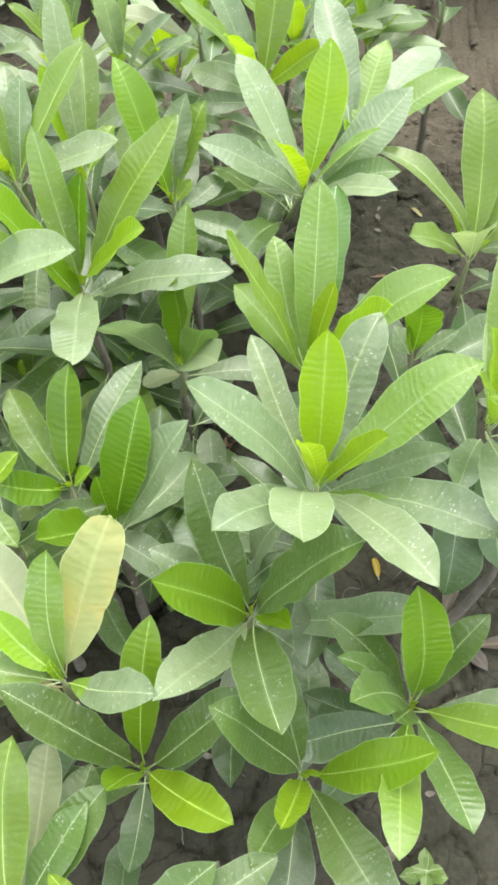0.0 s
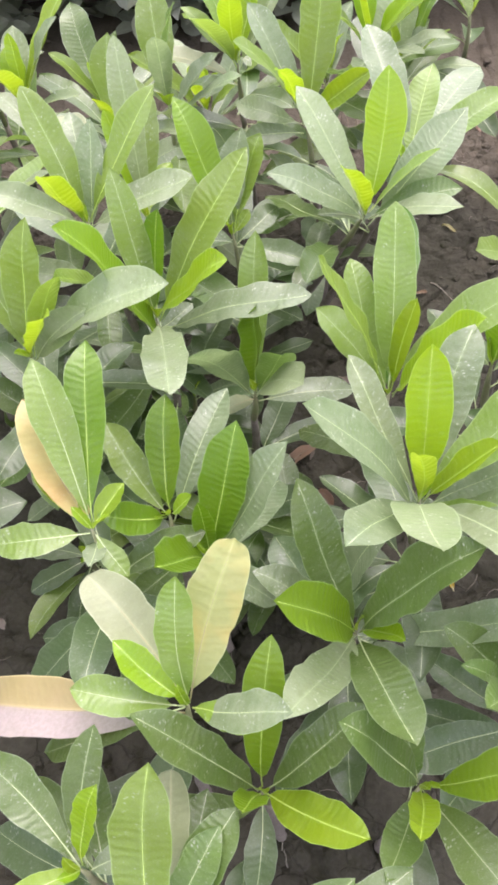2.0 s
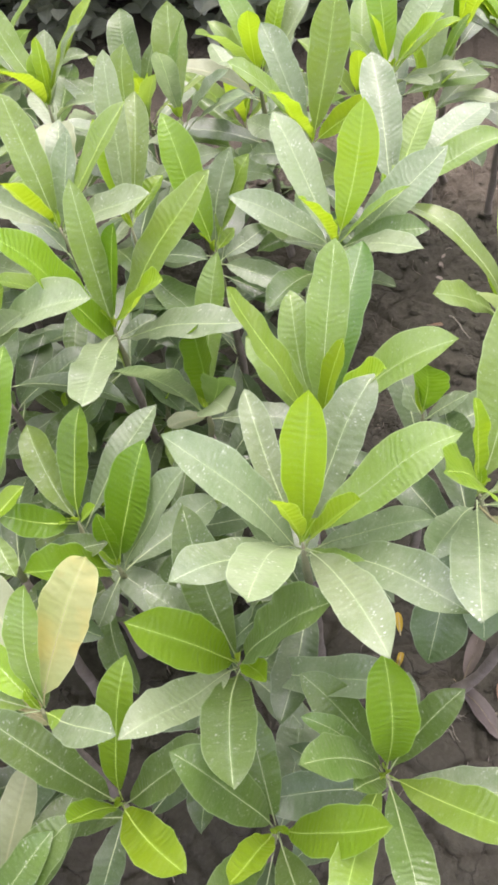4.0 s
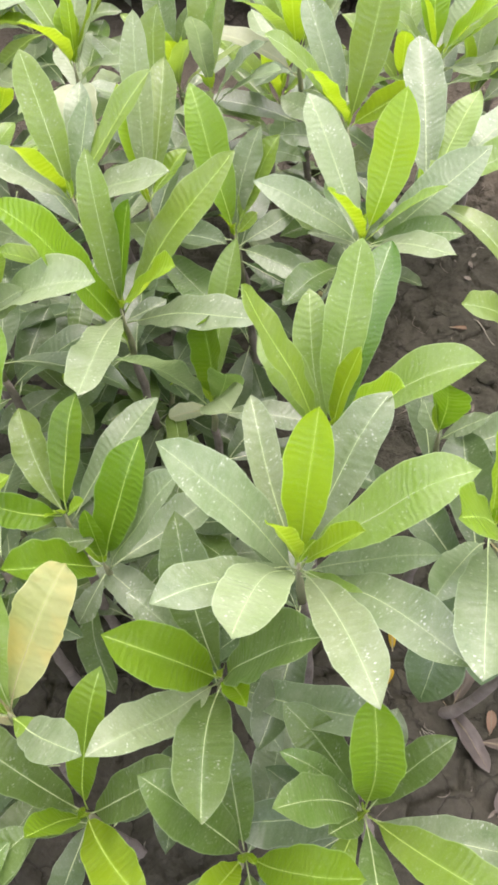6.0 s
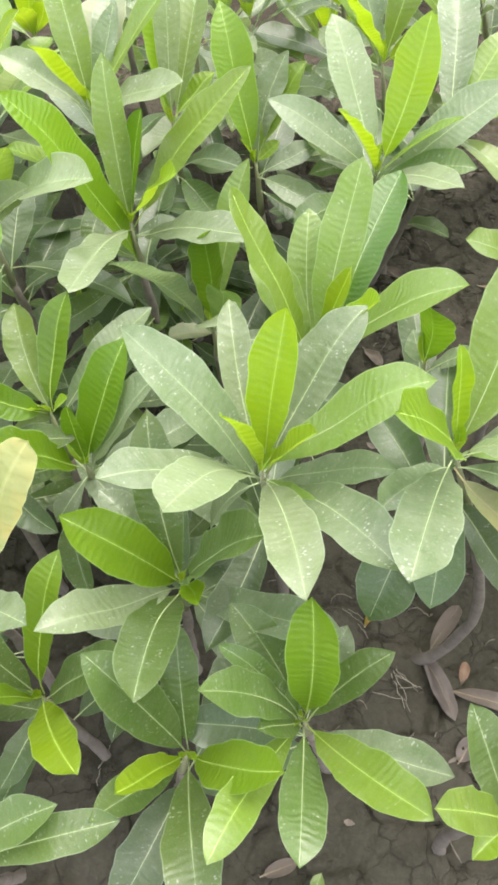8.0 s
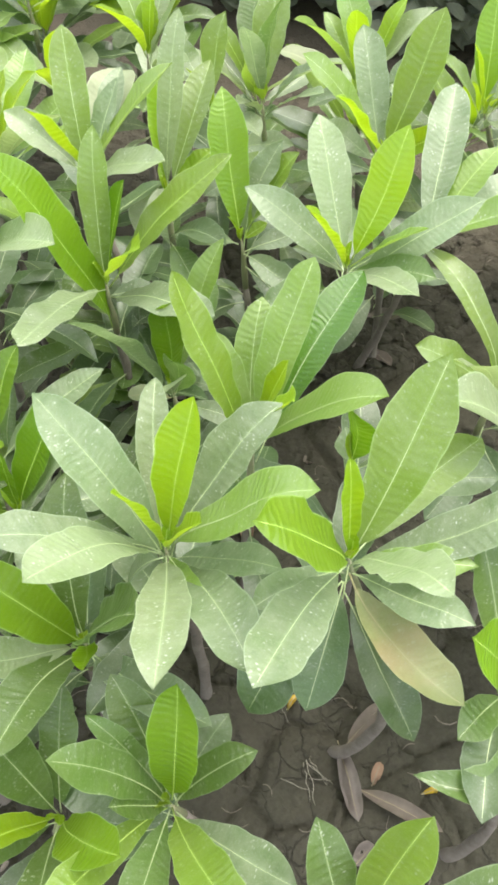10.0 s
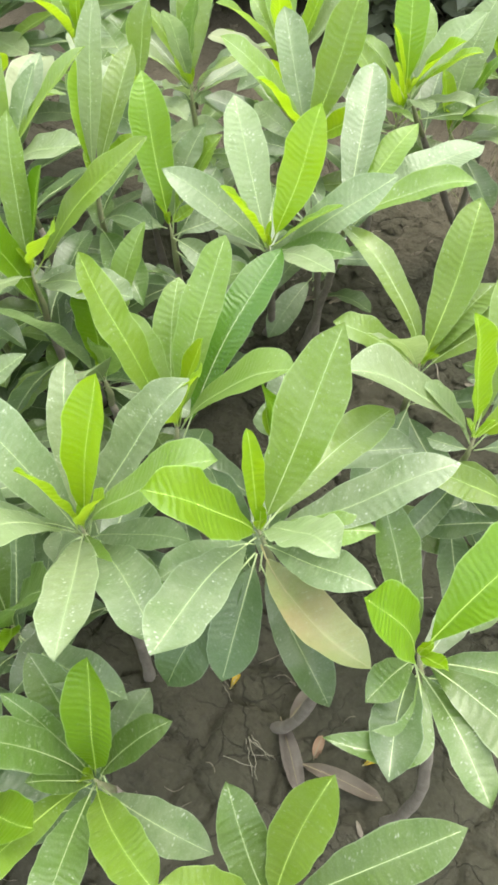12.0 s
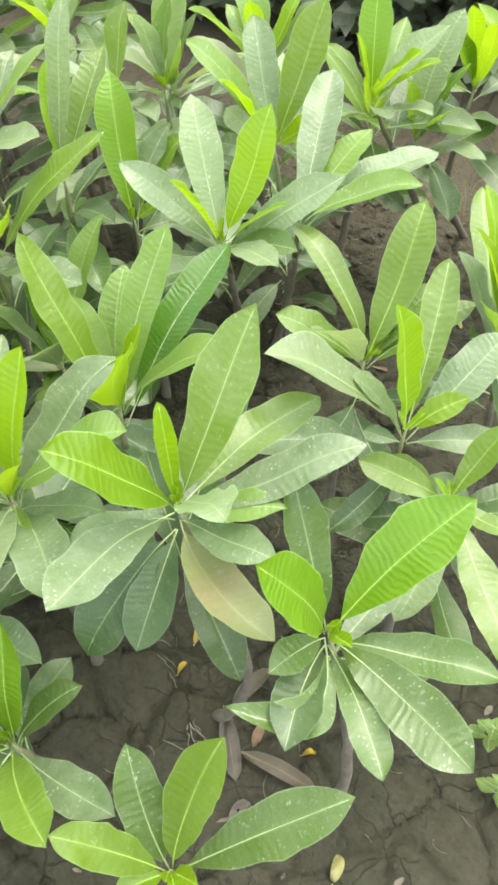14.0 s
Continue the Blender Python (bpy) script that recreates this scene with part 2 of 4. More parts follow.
def soil_material():
    g = Graph("soil")
    where = g.node("TexCoord").outputs["Object"]
    n0 = g.noise(where, 2.2, 4.0)
    n1 = g.noise(where, 14.0, 6.0, 0.65)
    n2 = g.noise(where, 120.0, 6.0, 0.7)
    cell = g.node("TexVoronoi", Vector=where, Scale=70.0)
    grit = g.math("SUBTRACT", 1.0, g.ramp(cell.outputs["Distance"], 0.1, 0.6))
    c = g.mix(g.ramp(n1, 0.3, 0.72), col(0.0265, 0.0256, 0.0172), col(0.048, 0.0465, 0.0318))
    c = g.mix(g.ramp(n0, 0.42, 0.62), c, col(0.053, 0.0485, 0.0345))
    c = g.mix(g.math("MULTIPLY", g.ramp(n2, 0.45, 0.75), 0.45), c, col(0.074, 0.069, 0.05))
    c = g.mix(g.math("MULTIPLY", grit, 0.25), c, col(0.034, 0.029, 0.024))
    # paler dry soil on the trodden strip beyond the bed
    strip = g.node("SeparateXYZ", Vector=where)
    dry = g.ramp(g.math("ADD", strip.outputs[1], g.math("MULTIPLY", n0, 0.8)), 2.05, 2.6)
    # also unseen ground behind the camera, made pale to bounce light onto leaves
    dry = g.math("MAXIMUM", dry, g.ramp(g.math("SUBTRACT", strip.outputs[1], g.math("MULTIPLY", n0, 0.5)), -0.75, -1.1))
    c = g.mix(g.math("MULTIPLY", dry, 0.85), c, g.mix(g.ramp(n2, 0.3, 0.7), col(0.07, 0.058, 0.04), col(0.115, 0.098, 0.072)))
    # fine drying cracks, in patches
    bent = g.node("VectorMath", operation="ADD")
    g.feed(bent.inputs[0], where)
    wander = g.node("TexNoise", Vector=where, Scale=22.0, Detail=3.0)
    drift = g.node("VectorMath", operation="SCALE")
    g.feed(drift.inputs[0], wander.outputs["Color"])
    drift.inputs["Scale"].default_value = 0.05
    g.feed(bent.inputs[1], drift.outputs[0])
    split = g.tree.nodes.new("ShaderNodeTexVoronoi")
    split.feature = "DISTANCE_TO_EDGE"
    g.feed(split.inputs["Vector"], bent.outputs[0])
    split.inputs["Scale"].default_value = 13.0
    crack = g.math("SUBTRACT", 1.0, g.ramp(split.outputs["Distance"], 0.002, 0.026))
    crack = g.math("MULTIPLY", crack, g.ramp(g.noise(where, 5.0, 2.0), 0.38, 0.56))
    c = g.mix(g.math("MULTIPLY", crack, 0.32), c, col(0.009, 0.008, 0.006))
    h = g.math("ADD", g.math("MULTIPLY", n1, 1.2), g.math("ADD", n2, g.math("MULTIPLY", grit, 0.5)))
    h = g.math("SUBTRACT", h, g.math("MULTIPLY", crack, 1.1))
    bp = g.node("Bump", Strength=0.8, Distance=0.006, Height=h)
    s = g.node("BsdfPrincipled", **{"Base Color": c, "Roughness": 0.95, "Specular IOR Level": 0.25, "Normal": bp.outputs[0]})
    return g.finish(s.outputs[0])


SOIL = soil_material()


# ---- ground: one sheet of cracked, cloddy soil ----
def soil_height(x, y):
    p = Vector((x, y, 0.0))
    lump = noise.fractal(p * 3.0, 1.0, 2.0, 3) * 0.012
    rough = noise.fractal(p * 16.0, 0.8, 2.1, 4)
    mask = min(1.0, max(0.0, 0.5 + 1.2 * noise.noise(p * 1.3 + Vector((5, 2, 0)))))
    d = noise.voronoi(Vector((x + 0.02 * noise.noise(p * 9), y + 0.02 * noise.noise(p * 9 + Vector((3, 3, 3))), 0)) * 8.5)[0]
    crack = max(0.0, 1.0 - (d[1] - d[0]) / 0.1)
    return lump + rough * (0.004 + 0.01 * mask) - 0.018 * crack * crack


def stretch(start, stop, step, far):
    """Even steps from start to stop, then longer and longer ones out to the distance far on both sides."""
    v = list(np.arange(start, stop, step))
    s = step
    while v[-1] < far:
        s *= 1.35
        v.append(v[-1] + s)
    s, low = step, [start]
    while low[-1] > -far:
        s *= 1.35
        low.append(low[-1] - s)
    return low[:0:-1] + v


xs, ys = stretch(-0.6, 1.0, 0.0075, 70.0), stretch(0.0, 2.1, 0.0075, 70.0)
verts = [(x, y, soil_height(x, y) if abs(x) < 6 and abs(y) < 6 else 0.0) for y in ys for x in xs]
nx = len(xs)
faces = [(j * nx + i, j * nx + i + 1, (j + 1) * nx + i + 1, (j + 1) * nx + i) for j in range(len(ys) - 1) for i in range(nx - 1)]
me = bpy.data.meshes.new("ground")
me.from_pydata(verts, [], faces)
me.materials.append(SOIL)
me.shade_smooth()
ground = tagged(new("ground", me), "dark brown cracked garden soil with clods and litter", "soil", kind="structure")


# ---- building shrubs ----
def mesh_of(name, bm, material, smooth=True):
    m = bpy.data.meshes.new(name)
    bm.to_mesh(m)
    bm.free()
    m.materials.append(material)
    if smooth:
        m.shade_smooth()
    return m


def part(name, bm, material, parent, label=""):
    ob = new(name, mesh_of(name, bm, material))
    ob.parent = parent
    if label:
        tagged(ob, label)
    return ob


def tube(bm, pts, radii, sides=7, wobble=0.0, rng=None):
    """A round tube through the points, closed at both ends."""
    rings = []
    for i, p in enumerate(pts):
        d = (pts[min(i + 1, len(pts) - 1)] - pts[max(i - 1, 0)]).normalized()
        u = d.cross(Vector((0.3, 1, 0.2))).normalized()
        v = d.cross(u)
        ring = []
        for k in range(sides):
            a = 2 * math.pi * k / sides
            r = radii[i] * (1 + (wobble * rng.uniform(-1, 1) if rng else 0))
            ring.append(bm.verts.new(p + (u * math.cos(a) + v * math.sin(a)) * r))
        rings.append(ring)
    for r0, r1 in zip(rings, rings[1:]):
        for k in range(sides):
            bm.faces.new((r0[k], r0[(k + 1) % sides], r1[(k + 1) % sides], r1[k]))
    bm.faces.new(rings[0][::-1])
    bm.faces.new(rings[-1])
    return bm


WIDEST = {"n": 0.62, "v": 0.58, "s": 0.6, "y": 0.58, "g": 0.6, "b": 0.6, "m": 0.62, "p": 0.62, "o": 0.62, "d": 0.6, "t": 0.55, "Y": 0.6, "C": 0.6, "P": 0.55, "k": 0.55}
NA, NC = 25, 4


def leaf_frame(azimuth, rise, roll=0.0):
    """Axes of a leaf: along it, to its side, and out of its upper face."""
    a, e = radians(azimuth), radians(rise)
    along = Vector((math.cos(a) * math.cos(e), math.sin(a) * math.cos(e), math.sin(e)))
    side = Vector((math.sin(a), -math.cos(a), 0))
    up = side.cross(along)
    r = radians(roll)
    return along, side * math.cos(r) + up * math.sin(r), up * math.cos(r) - side * math.sin(r)


def add_leaf(shrub, root, azimuth, rise, length, width, bend, kind, rng, roll=0.0, bow=None):
    """One leaf: a blade with a raised midrib and stalk. bend: how far its back arches, bow: how far it curves sideways, as shares of its length."""
    along, side, up = leaf_frame(azimuth, rise, roll)
    stalk = rng.uniform(0.07, 0.12) if length > 0.09 else 0.04
    peak = WIDEST[kind] + rng.uniform(-0.04, 0.04)
    blunt = 0.36 if kind in "YC" else rng.uniform(0.4, 0.5)
    lean = 1.12 * blunt * peak / (1 - peak)
    top = peak ** lean * (1 - peak) ** blunt
    fold = 0.1 if kind == "Y" else rng.uniform(0.25, 0.55) if kind == "y" else rng.uniform(0.12, 0.42)
    ripple, phase, beat = rng.uniform(0.012, 0.04) if kind != "Y" else 0.014, rng.uniform(0, 6.3), rng.uniform(2.0, 4.0) if kind != "Y" else 6.0
    sway = rng.uniform(-0.09, 0.09) if bow is None else bow
    point = 4.0 if kind in "YC" else rng.uniform(0.75, 1.3)
    tip_droop = rng.uniform(-0.01, 0.02)

    def spine(s):
        arch = bend * 4 * s * (1 - s) + tip_droop * math.sin(3 * math.pi * s)
        return root + (along * s + side * (sway * s * (1 - s) * 2) + up * arch) * length

    bm = bmesh.new()
    layer, rim = bm.loops.layers.uv.new("leaf"), bm.loops.layers.uv.new("rim")
    rows, flat = [], {}
    for i in range(NA):
        s = stalk + (1 - stalk) * (1 - (1 - i / (NA - 1)) ** 1.9)
        t = (s - stalk) / (1 - stalk)
        half = 0.5 * width * (max(t, 0.0) ** lean * max(1 - t, 0.0) ** blunt) / top
        cone = max(point * (1 - t) * length, 1e-6)
        half = half * cone / (half ** 4 + cone ** 4 + 1e-24) ** 0.25
        half = max(half, 0.0011) if t < 0.5 else max(half, 0.0004)
        row = []
        for j in range(-NC, NC + 1):
            q = j / NC
            notch = 1 + 0.03 * math.sin(min(beat, 3.0) * 7 * t + phase + (1.7 if q > 0 else 0)) + 0.075 * noise.noise(Vector((t * 11, phase, 3 if q > 0 else 8)))
            lift = fold * abs(q) ** 1.4 * half + ripple * length * 0.35 * q * q * math.sin(beat * 2 * math.pi * t + phase + (2 if q > 0 else 0))
            if kind == "Y":
                lift += 0.0036 * math.sin(50 * t - 5 * abs(q) + phase) * min(1.0, 3 * abs(q)) * (1 - 0.5 * t)
            v = bm.verts.new(spine(s) + side * (q * half * notch) + up * lift)
            flat[v] = (q * half, s * length, q, t)
            row.append(v)
        rows.append(row)
    for r0, r1 in zip(rows, rows[1:]):
        for j in range(2 * NC):
            f = bm.faces.new((r0[j], r0[j + 1], r1[j + 1], r1[j]))
            for lp in f.loops:
                lp[layer].uv = flat[lp.vert][:2]
                lp[rim].uv = flat[lp.vert][2:]
    blade = part("leaf", bm, LEAF[kind], shrub, LEAF_LABEL[kind])
    bm = bmesh.new()
    rib = RIB_YOUNG if kind in "ybgv" else RIB_DRY if kind in "YCPkt" else RIB
    pts = [spine(s) + up * 0.0002 for s in np.linspace(0, 0.97, 13)]
    thick = 0.0008 + 0.0019 * width
    tube(bm, pts, [max(thick * (1 - s) ** 0.8, 0.0003) * (1.25 if s < 0.1 else 0.8) for s in np.linspace(0, 0.97, 13)], 5)
    part("midrib", bm, rib, blade)
    return blade


LEAF_LABEL = {"s": "smooth glossy green leaf, darkened for shadow", "v": "clean vivid deep green leaf", "g": "young glossy green leaf", "y": "young bright yellow-green leaf", "b": "fresh bright green leaf", "m": "", "n": "deep green leaf, darkened to stand for shade low in the bed", "p": "pale dusty green leaf",
              "o": "old grey-green leaf with dust spots", "d": "lower leaf, its green darkened for shade under the rosette", "t": "leaf turning yellow-brown",
              "Y": "crinkled pale yellow leaf", "C": "faded cream leaf", "P": "yellow and pink withering leaf", "k": "yellow and orange withering leaf"}


def shrub_at(x, y, top, foot, label="leafy green shrub with long smooth leaves on a bare stem", bulge=(0.0, 0.0)):
    """A shrub: an Empty at its foot with a stem up to the rosette's heart at (x, y, top)."""
    base = Vector((foot[0], foot[1], soil_height(*foot) - 0.03))
    shrub = tagged(new("shrub"), label, "shrub", "shrubs of the bed")
    shrub.location = base
    rng = random.Random(round(1000 * (x + 3 * y)))
    heart = Vector((x, y, top)) - base
    sag = Vector((rng.uniform(-1, 1), rng.uniform(-1, 1), 0)) * 0.018 + Vector((*bulge, 0))
    pts, radii = [], []
    for i in range(15):
        s = i / 14
        pts.append(heart * s + sag * math.sin(math.pi * s ** 0.75) + Vector((rng.uniform(-1, 1), rng.uniform(-1, 1), 0)) * 0.002 * (0 < i < 14))
        radii.append((0.0112 - 0.0052 * s ** 0.7) * (1 + 0.1 * math.sin(i * 2.2)))
    cut = 11
    part("stem", tube(bmesh.new(), pts[:cut + 1], radii[:cut + 1], 9, 0.07, rng), BARK, shrub)
    part("shoot", tube(bmesh.new(), pts[cut:], [0.92 * r * (1.0, 0.9, 0.75, 0.3)[i] for i, r in enumerate(radii[cut:])], 8, 0.04, rng), SHOOT, shrub, "green growing end of the stem")
    for i in range(2):
        add_leaf(shrub, heart - Vector((0, 0, 0.004)), rng.uniform(0, 360), rng.uniform(50, 82), rng.uniform(0.032, 0.055), 0.013, 0.06, "y", rng, rng.uniform(-40, 40))
    return shrub, heart, rng


def leaves(made, rows):
    """Leaves of a shrub: azimuth, rise, length, width, arch, depth below the heart, roll about its length, kind[, bow]."""
    shrub, heart, rng = made
    for azimuth, rise, length, width, bend, low, roll, kind, *bow in rows:
        a = radians(azimuth)
        root = heart + Vector((math.cos(a) * 0.005, math.sin(a) * 0.005, -low))
        add_leaf(shrub, root, azimuth, rise, length, width, bend, kind, rng, roll, *bow)


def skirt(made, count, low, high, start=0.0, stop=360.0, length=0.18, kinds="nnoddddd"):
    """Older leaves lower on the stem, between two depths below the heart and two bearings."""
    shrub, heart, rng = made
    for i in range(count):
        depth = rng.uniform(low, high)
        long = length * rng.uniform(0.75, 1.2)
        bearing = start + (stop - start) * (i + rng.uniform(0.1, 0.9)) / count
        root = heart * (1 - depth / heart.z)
        # the default d and n kinds carry shade between the stems in their colour
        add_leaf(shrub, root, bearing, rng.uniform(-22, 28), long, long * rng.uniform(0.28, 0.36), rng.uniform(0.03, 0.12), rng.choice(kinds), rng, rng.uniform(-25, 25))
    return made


# ---- the shrubs in front ----

leaves(skirt(shrub_at(0.082, 0.467, 0.585, (0.086, 0.483), "large shrub rosette of long dusty green leaves"), 7, 0.08, 0.3, 90, 290), [
    (88, 67, 0.209, 0.054, 0.03, 0.000, 0, "y"),
    (123, 42, 0.206, 0.039, 0.07, 0.012, 0, "p"),
    (179, 59, 0.269, 0.069, 0.07, 0.030, 0, "o"),
    (-126, 44, 0.244, 0.058, 0.07, 0.012, 0, "o"),
    (-96, 51, 0.260, 0.067, 0.07, 0.012, 0, "p"),
    (-56, 32, 0.241, 0.058, 0.07, 0.012, 0, "p"),
    (-31, 33, 0.262, 0.061, 0.07, 0.030, 0, "o"),
    (17, 49, 0.262, 0.074, 0.07, 0.012, 0, "m"),
    (67, 45, 0.241, 0.062, 0.07, 0.030, 0, "o"),
    (-12, 64, 0.158, 0.036, 0.03, 0.000, -10, "y"),
    (-121, 76, 0.160, 0.028, 0.03, 0.000, -25, "y"),
    (3, 36, 0.183, 0.045, 0.07, 0.030, 0, "o"),
    (-167, -66, 0.199, 0.062, 0.07, 0.030, 0, "o"),
    (-33, 30, 0.131, 0.024, 0.07, 0.012, 0, "m"),
])
leaves(skirt(shrub_at(0.285, 0.537, 0.632, (0.309, 0.510), "shrub with broad dusty leaves and one turning brown", (0.075, 0.02)), 2, 0.08, 0.18, 60, 200), [
    (82, 55, 0.259, 0.074, 0.07, 0.012, 0, "m"),
    (-116, 60, 0.239, 0.071, 0.07, 0.004, 25, "g"),
    (135, 79, 0.149, 0.023, 0.03, 0.000, 0, "y"),
    (34, 31, 0.243, 0.059, 0.07, 0.030, 0, "o"),
    (-32, 53, 0.222, 0.060, 0.07, 0.012, 0, "p"),
    (-9, 24, 0.159, 0.049, 0.07, 0.030, -10, "o"),
    (-23, -4, 0.183, 0.062, 0.02, 0.030, 12, "t", 0.22),
    (-91, 27, 0.222, 0.063, 0.07, 0.012, 0, "o"),
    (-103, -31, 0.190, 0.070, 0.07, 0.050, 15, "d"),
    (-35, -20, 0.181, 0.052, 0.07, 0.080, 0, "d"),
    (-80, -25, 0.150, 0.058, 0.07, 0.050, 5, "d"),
    (73, 2, 0.238, 0.059, 0.07, 0.012, 0, "m"),
    (14, 25, 0.140, 0.046, 0.07, 0.012, 0, "m"),
    (-114, 29, 0.146, 0.040, 0.07, 0.030, 0, "o"),
])
leaves(skirt(shrub_at(0.496, 0.526, 0.534, (0.543, 0.454), "low shrub with glossy bright leaves and one curled", (0.045, 0.01)), 2, 0.04, 0.1, 0, 120), [
    (60, 40, 0.230, 0.082, 0.07, 0.004, 0, "g"),
    (-137, 68, 0.224, 0.069, 0.07, 0.004, 30, "g"),
    (141, 54, 0.212, 0.050, 0.07, 0.012, 0, "n"),
    (13, 8, 0.201, 0.055, 0.07, 0.030, 0, "n"),
    (-19, 6, 0.209, 0.066, 0.07, 0.012, -15, "n"),
    (-44, 9, 0.169, 0.045, 0.07, 0.030, 0, "n"),
    (-82, 16, 0.150, 0.058, 0.07, 0.030, 0, "d"),
    (-112, 12, 0.150, 0.050, 0.05, 0.012, 10, "n", -0.8),
    (-109, 26, 0.101, 0.041, 0.07, 0.012, 10, "n"),
    (-29, 45, 0.051, 0.023, 0.03, 0.000, 0, "y"),
])
leaves(shrub_at(0.457, 0.232, 0.440, (0.440, 0.233), "small low shrub with a bright upright young leaf"), [
    # a young leaf in the darker fresh_leaf colour, for shading near the ground
    (85, 60, 0.210, 0.056, 0.03, 0.000, 0, "b"),
    (44, 34, 0.235, 0.059, 0.07, 0.012, 0, "n"),
    (142, 53, 0.171, 0.050, 0.07, 0.012, 0, "n"),
    (-156, 55, 0.176, 0.044, 0.05, 0.004, 0, "b"),
    (-124, 15, 0.063, 0.030, 0.03, 0.000, 0, "y"),
    (1, 47, 0.050, 0.025, 0.03, 0.000, 0, "y"),
])
leaves(skirt(shrub_at(0.210, 0.253, 0.419, (0.241, 0.285), "low shrub rosette with a bright young upright leaf"), 4, 0.05, 0.16, 120, 250), [
    (103, 70, 0.215, 0.058, 0.07, 0.004, 0, "g"),
    (45, 53, 0.170, 0.042, 0.07, 0.012, 0, "n"),
    (-25, 44, 0.228, 0.052, 0.05, 0.004, 0, "b"),
    (-3, 28, 0.190, 0.051, 0.07, 0.030, 0, "o"),
    (-72, 27, 0.171, 0.054, 0.07, 0.012, 15, "n"),
    (-151, 64, 0.223, 0.052, 0.07, 0.012, 0, "n"),
    (-127, 64, 0.123, 0.035, 0.07, 0.012, 0, "n"),
    (149, 46, 0.180, 0.052, 0.07, 0.012, 0, "n"),
    (82, 35, 0.133, 0.046, 0.07, 0.030, -10, "o"),
    (173, 57, 0.178, 0.029, 0.07, 0.012, 0, "n"),
    (-101, 29, 0.206, 0.046, 0.05, 0.004, 0, "b"),
])
leaves(skirt(shrub_at(0.078, 0.182, 0.337, (0.048, 0.159), "low shrub close to the soil with broad green leaves"), 2, 0.08, 0.15, 60, 300), [
    (167, 64, 0.245, 0.066, 0.07, 0.012, 0, "n"),
    (113, 50, 0.184, 0.049, 0.07, 0.012, 0, "n"),
    (-3, 57, 0.248, 0.058, 0.05, 0.004, 0, "g"),
    (-107, 60, 0.168, 0.037, 0.03, 0.000, 0, "y"),
    (-58, 25, 0.221, 0.069, 0.07, 0.012, -5, "n"),
    (-117, 37, 0.162, 0.050, 0.07, 0.030, 0, "n"),
])
leaves(skirt(shrub_at(0.004, 0.362, 0.420, (-0.032, 0.357), "low shrub with spreading green leaves and one bright young leaf"), 3, 0.08, 0.2, 80, 330), [
    (-158, 62, 0.230, 0.069, 0.07, 0.004, 25, "g"),
    (122, 56, 0.249, 0.062, 0.07, 0.012, 0, "n"),
    (0, 63, 0.285, 0.082, 0.07, 0.012, 0, "n"),
    (-43, 52, 0.108, 0.033, 0.03, 0.000, 0, "y"),
    (-123, 37, 0.221, 0.059, 0.07, 0.012, 0, "p"),
    (-76, 39, 0.238, 0.067, 0.07, 0.012, 0, "n"),
    (-9, 34, 0.270, 0.055, 0.07, 0.030, 0, "o"),
    (158, 35, 0.176, 0.050, 0.07, 0.030, 0, "o"),
    (-31, -19, 0.109, 0.043, 0.07, 0.030, -5, "o"),
])
leaves(skirt(shrub_at(-0.130, 0.174, 0.345, (-0.120, 0.170), "low shrub close to the soil with bright young leaves"), 2, 0.04, 0.16, 30, 240), [
    (79, 61, 0.256, 0.053, 0.07, 0.004, 0, "g"),
    (-30, 40, 0.188, 0.054, 0.03, 0.000, 0, "y"),
    (-104, 72, 0.155, 0.042, 0.03, 0.000, 0, "g"),
    (24, 52, 0.232, 0.056, 0.07, 0.012, 0, "n"),
    (166, 62, 0.277, 0.056, 0.07, 0.012, 0, "n"),
    (-95, -10, 0.116, 0.044, 0.07, 0.030, 0, "d"),
])
leaves(skirt(shrub_at(-0.206, 0.235, 0.520, (-0.243, 0.231), "shrub with one crinkled yellow leaf and faded cream ones"), 2, 0.16, 0.36, 200, 250), [
    (62, 51, 0.220, 0.063, 0.03, 0.000, -22, "Y"),
    (88, 64, 0.192, 0.044, 0.07, 0.012, 0, "m"),
    (132, 22, 0.194, 0.063, 0.07, 0.010, 0, "C"),
    (146, 30, 0.112, 0.038, 0.03, 0.000, 0, "y"),
    (174, 10, 0.139, 0.046, 0.07, 0.012, 5, "m"),
    (-25, 20, 0.088, 0.034, 0.07, 0.010, 0, "b"),
    (-14, 40, 0.161, 0.050, 0.07, 0.030, 0, "o"),
    (174, -12, 0.326, 0.076, 0.07, 0.040, 0, "P"),
    (-172, -28, 0.224, 0.044, 0.07, 0.012, 0, "n"),
    (-174, -9, 0.202, 0.042, 0.10, 0.110, 0, "t", 0.3),
])
leaves(skirt(shrub_at(-0.330, 0.070, 0.450, (-0.319, 0.053)), 5, 0.08, 0.3, 60, 200), [
    (59, 60, 0.144, 0.032, 0.03, 0.000, 0, "y"),
    (80, 45, 0.185, 0.044, 0.07, 0.030, 0, "n"),
    (138, 22, 0.181, 0.056, 0.07, 0.012, 0, "n"),
    (19, 16, 0.077, 0.035, 0.07, 0.030, 0, "o"),
    (-154, 12, 0.084, 0.030, 0.03, 0.000, 0, "y"),
])
leaves(skirt(shrub_at(-0.245, -0.007, 0.400, (-0.230, 0.000)), 2, 0.08, 0.2, 60, 180), [
    (89, 42, 0.224, 0.070, 0.05, 0.004, 0, "b"),
    (59, 25, 0.153, 0.048, 0.07, 0.012, 0, "n"),
    (57, 25, 0.183, 0.056, 0.07, 0.030, 0, "n"),
    (88, 18, 0.195, 0.050, 0.07, 0.040, 0, "C"),
])
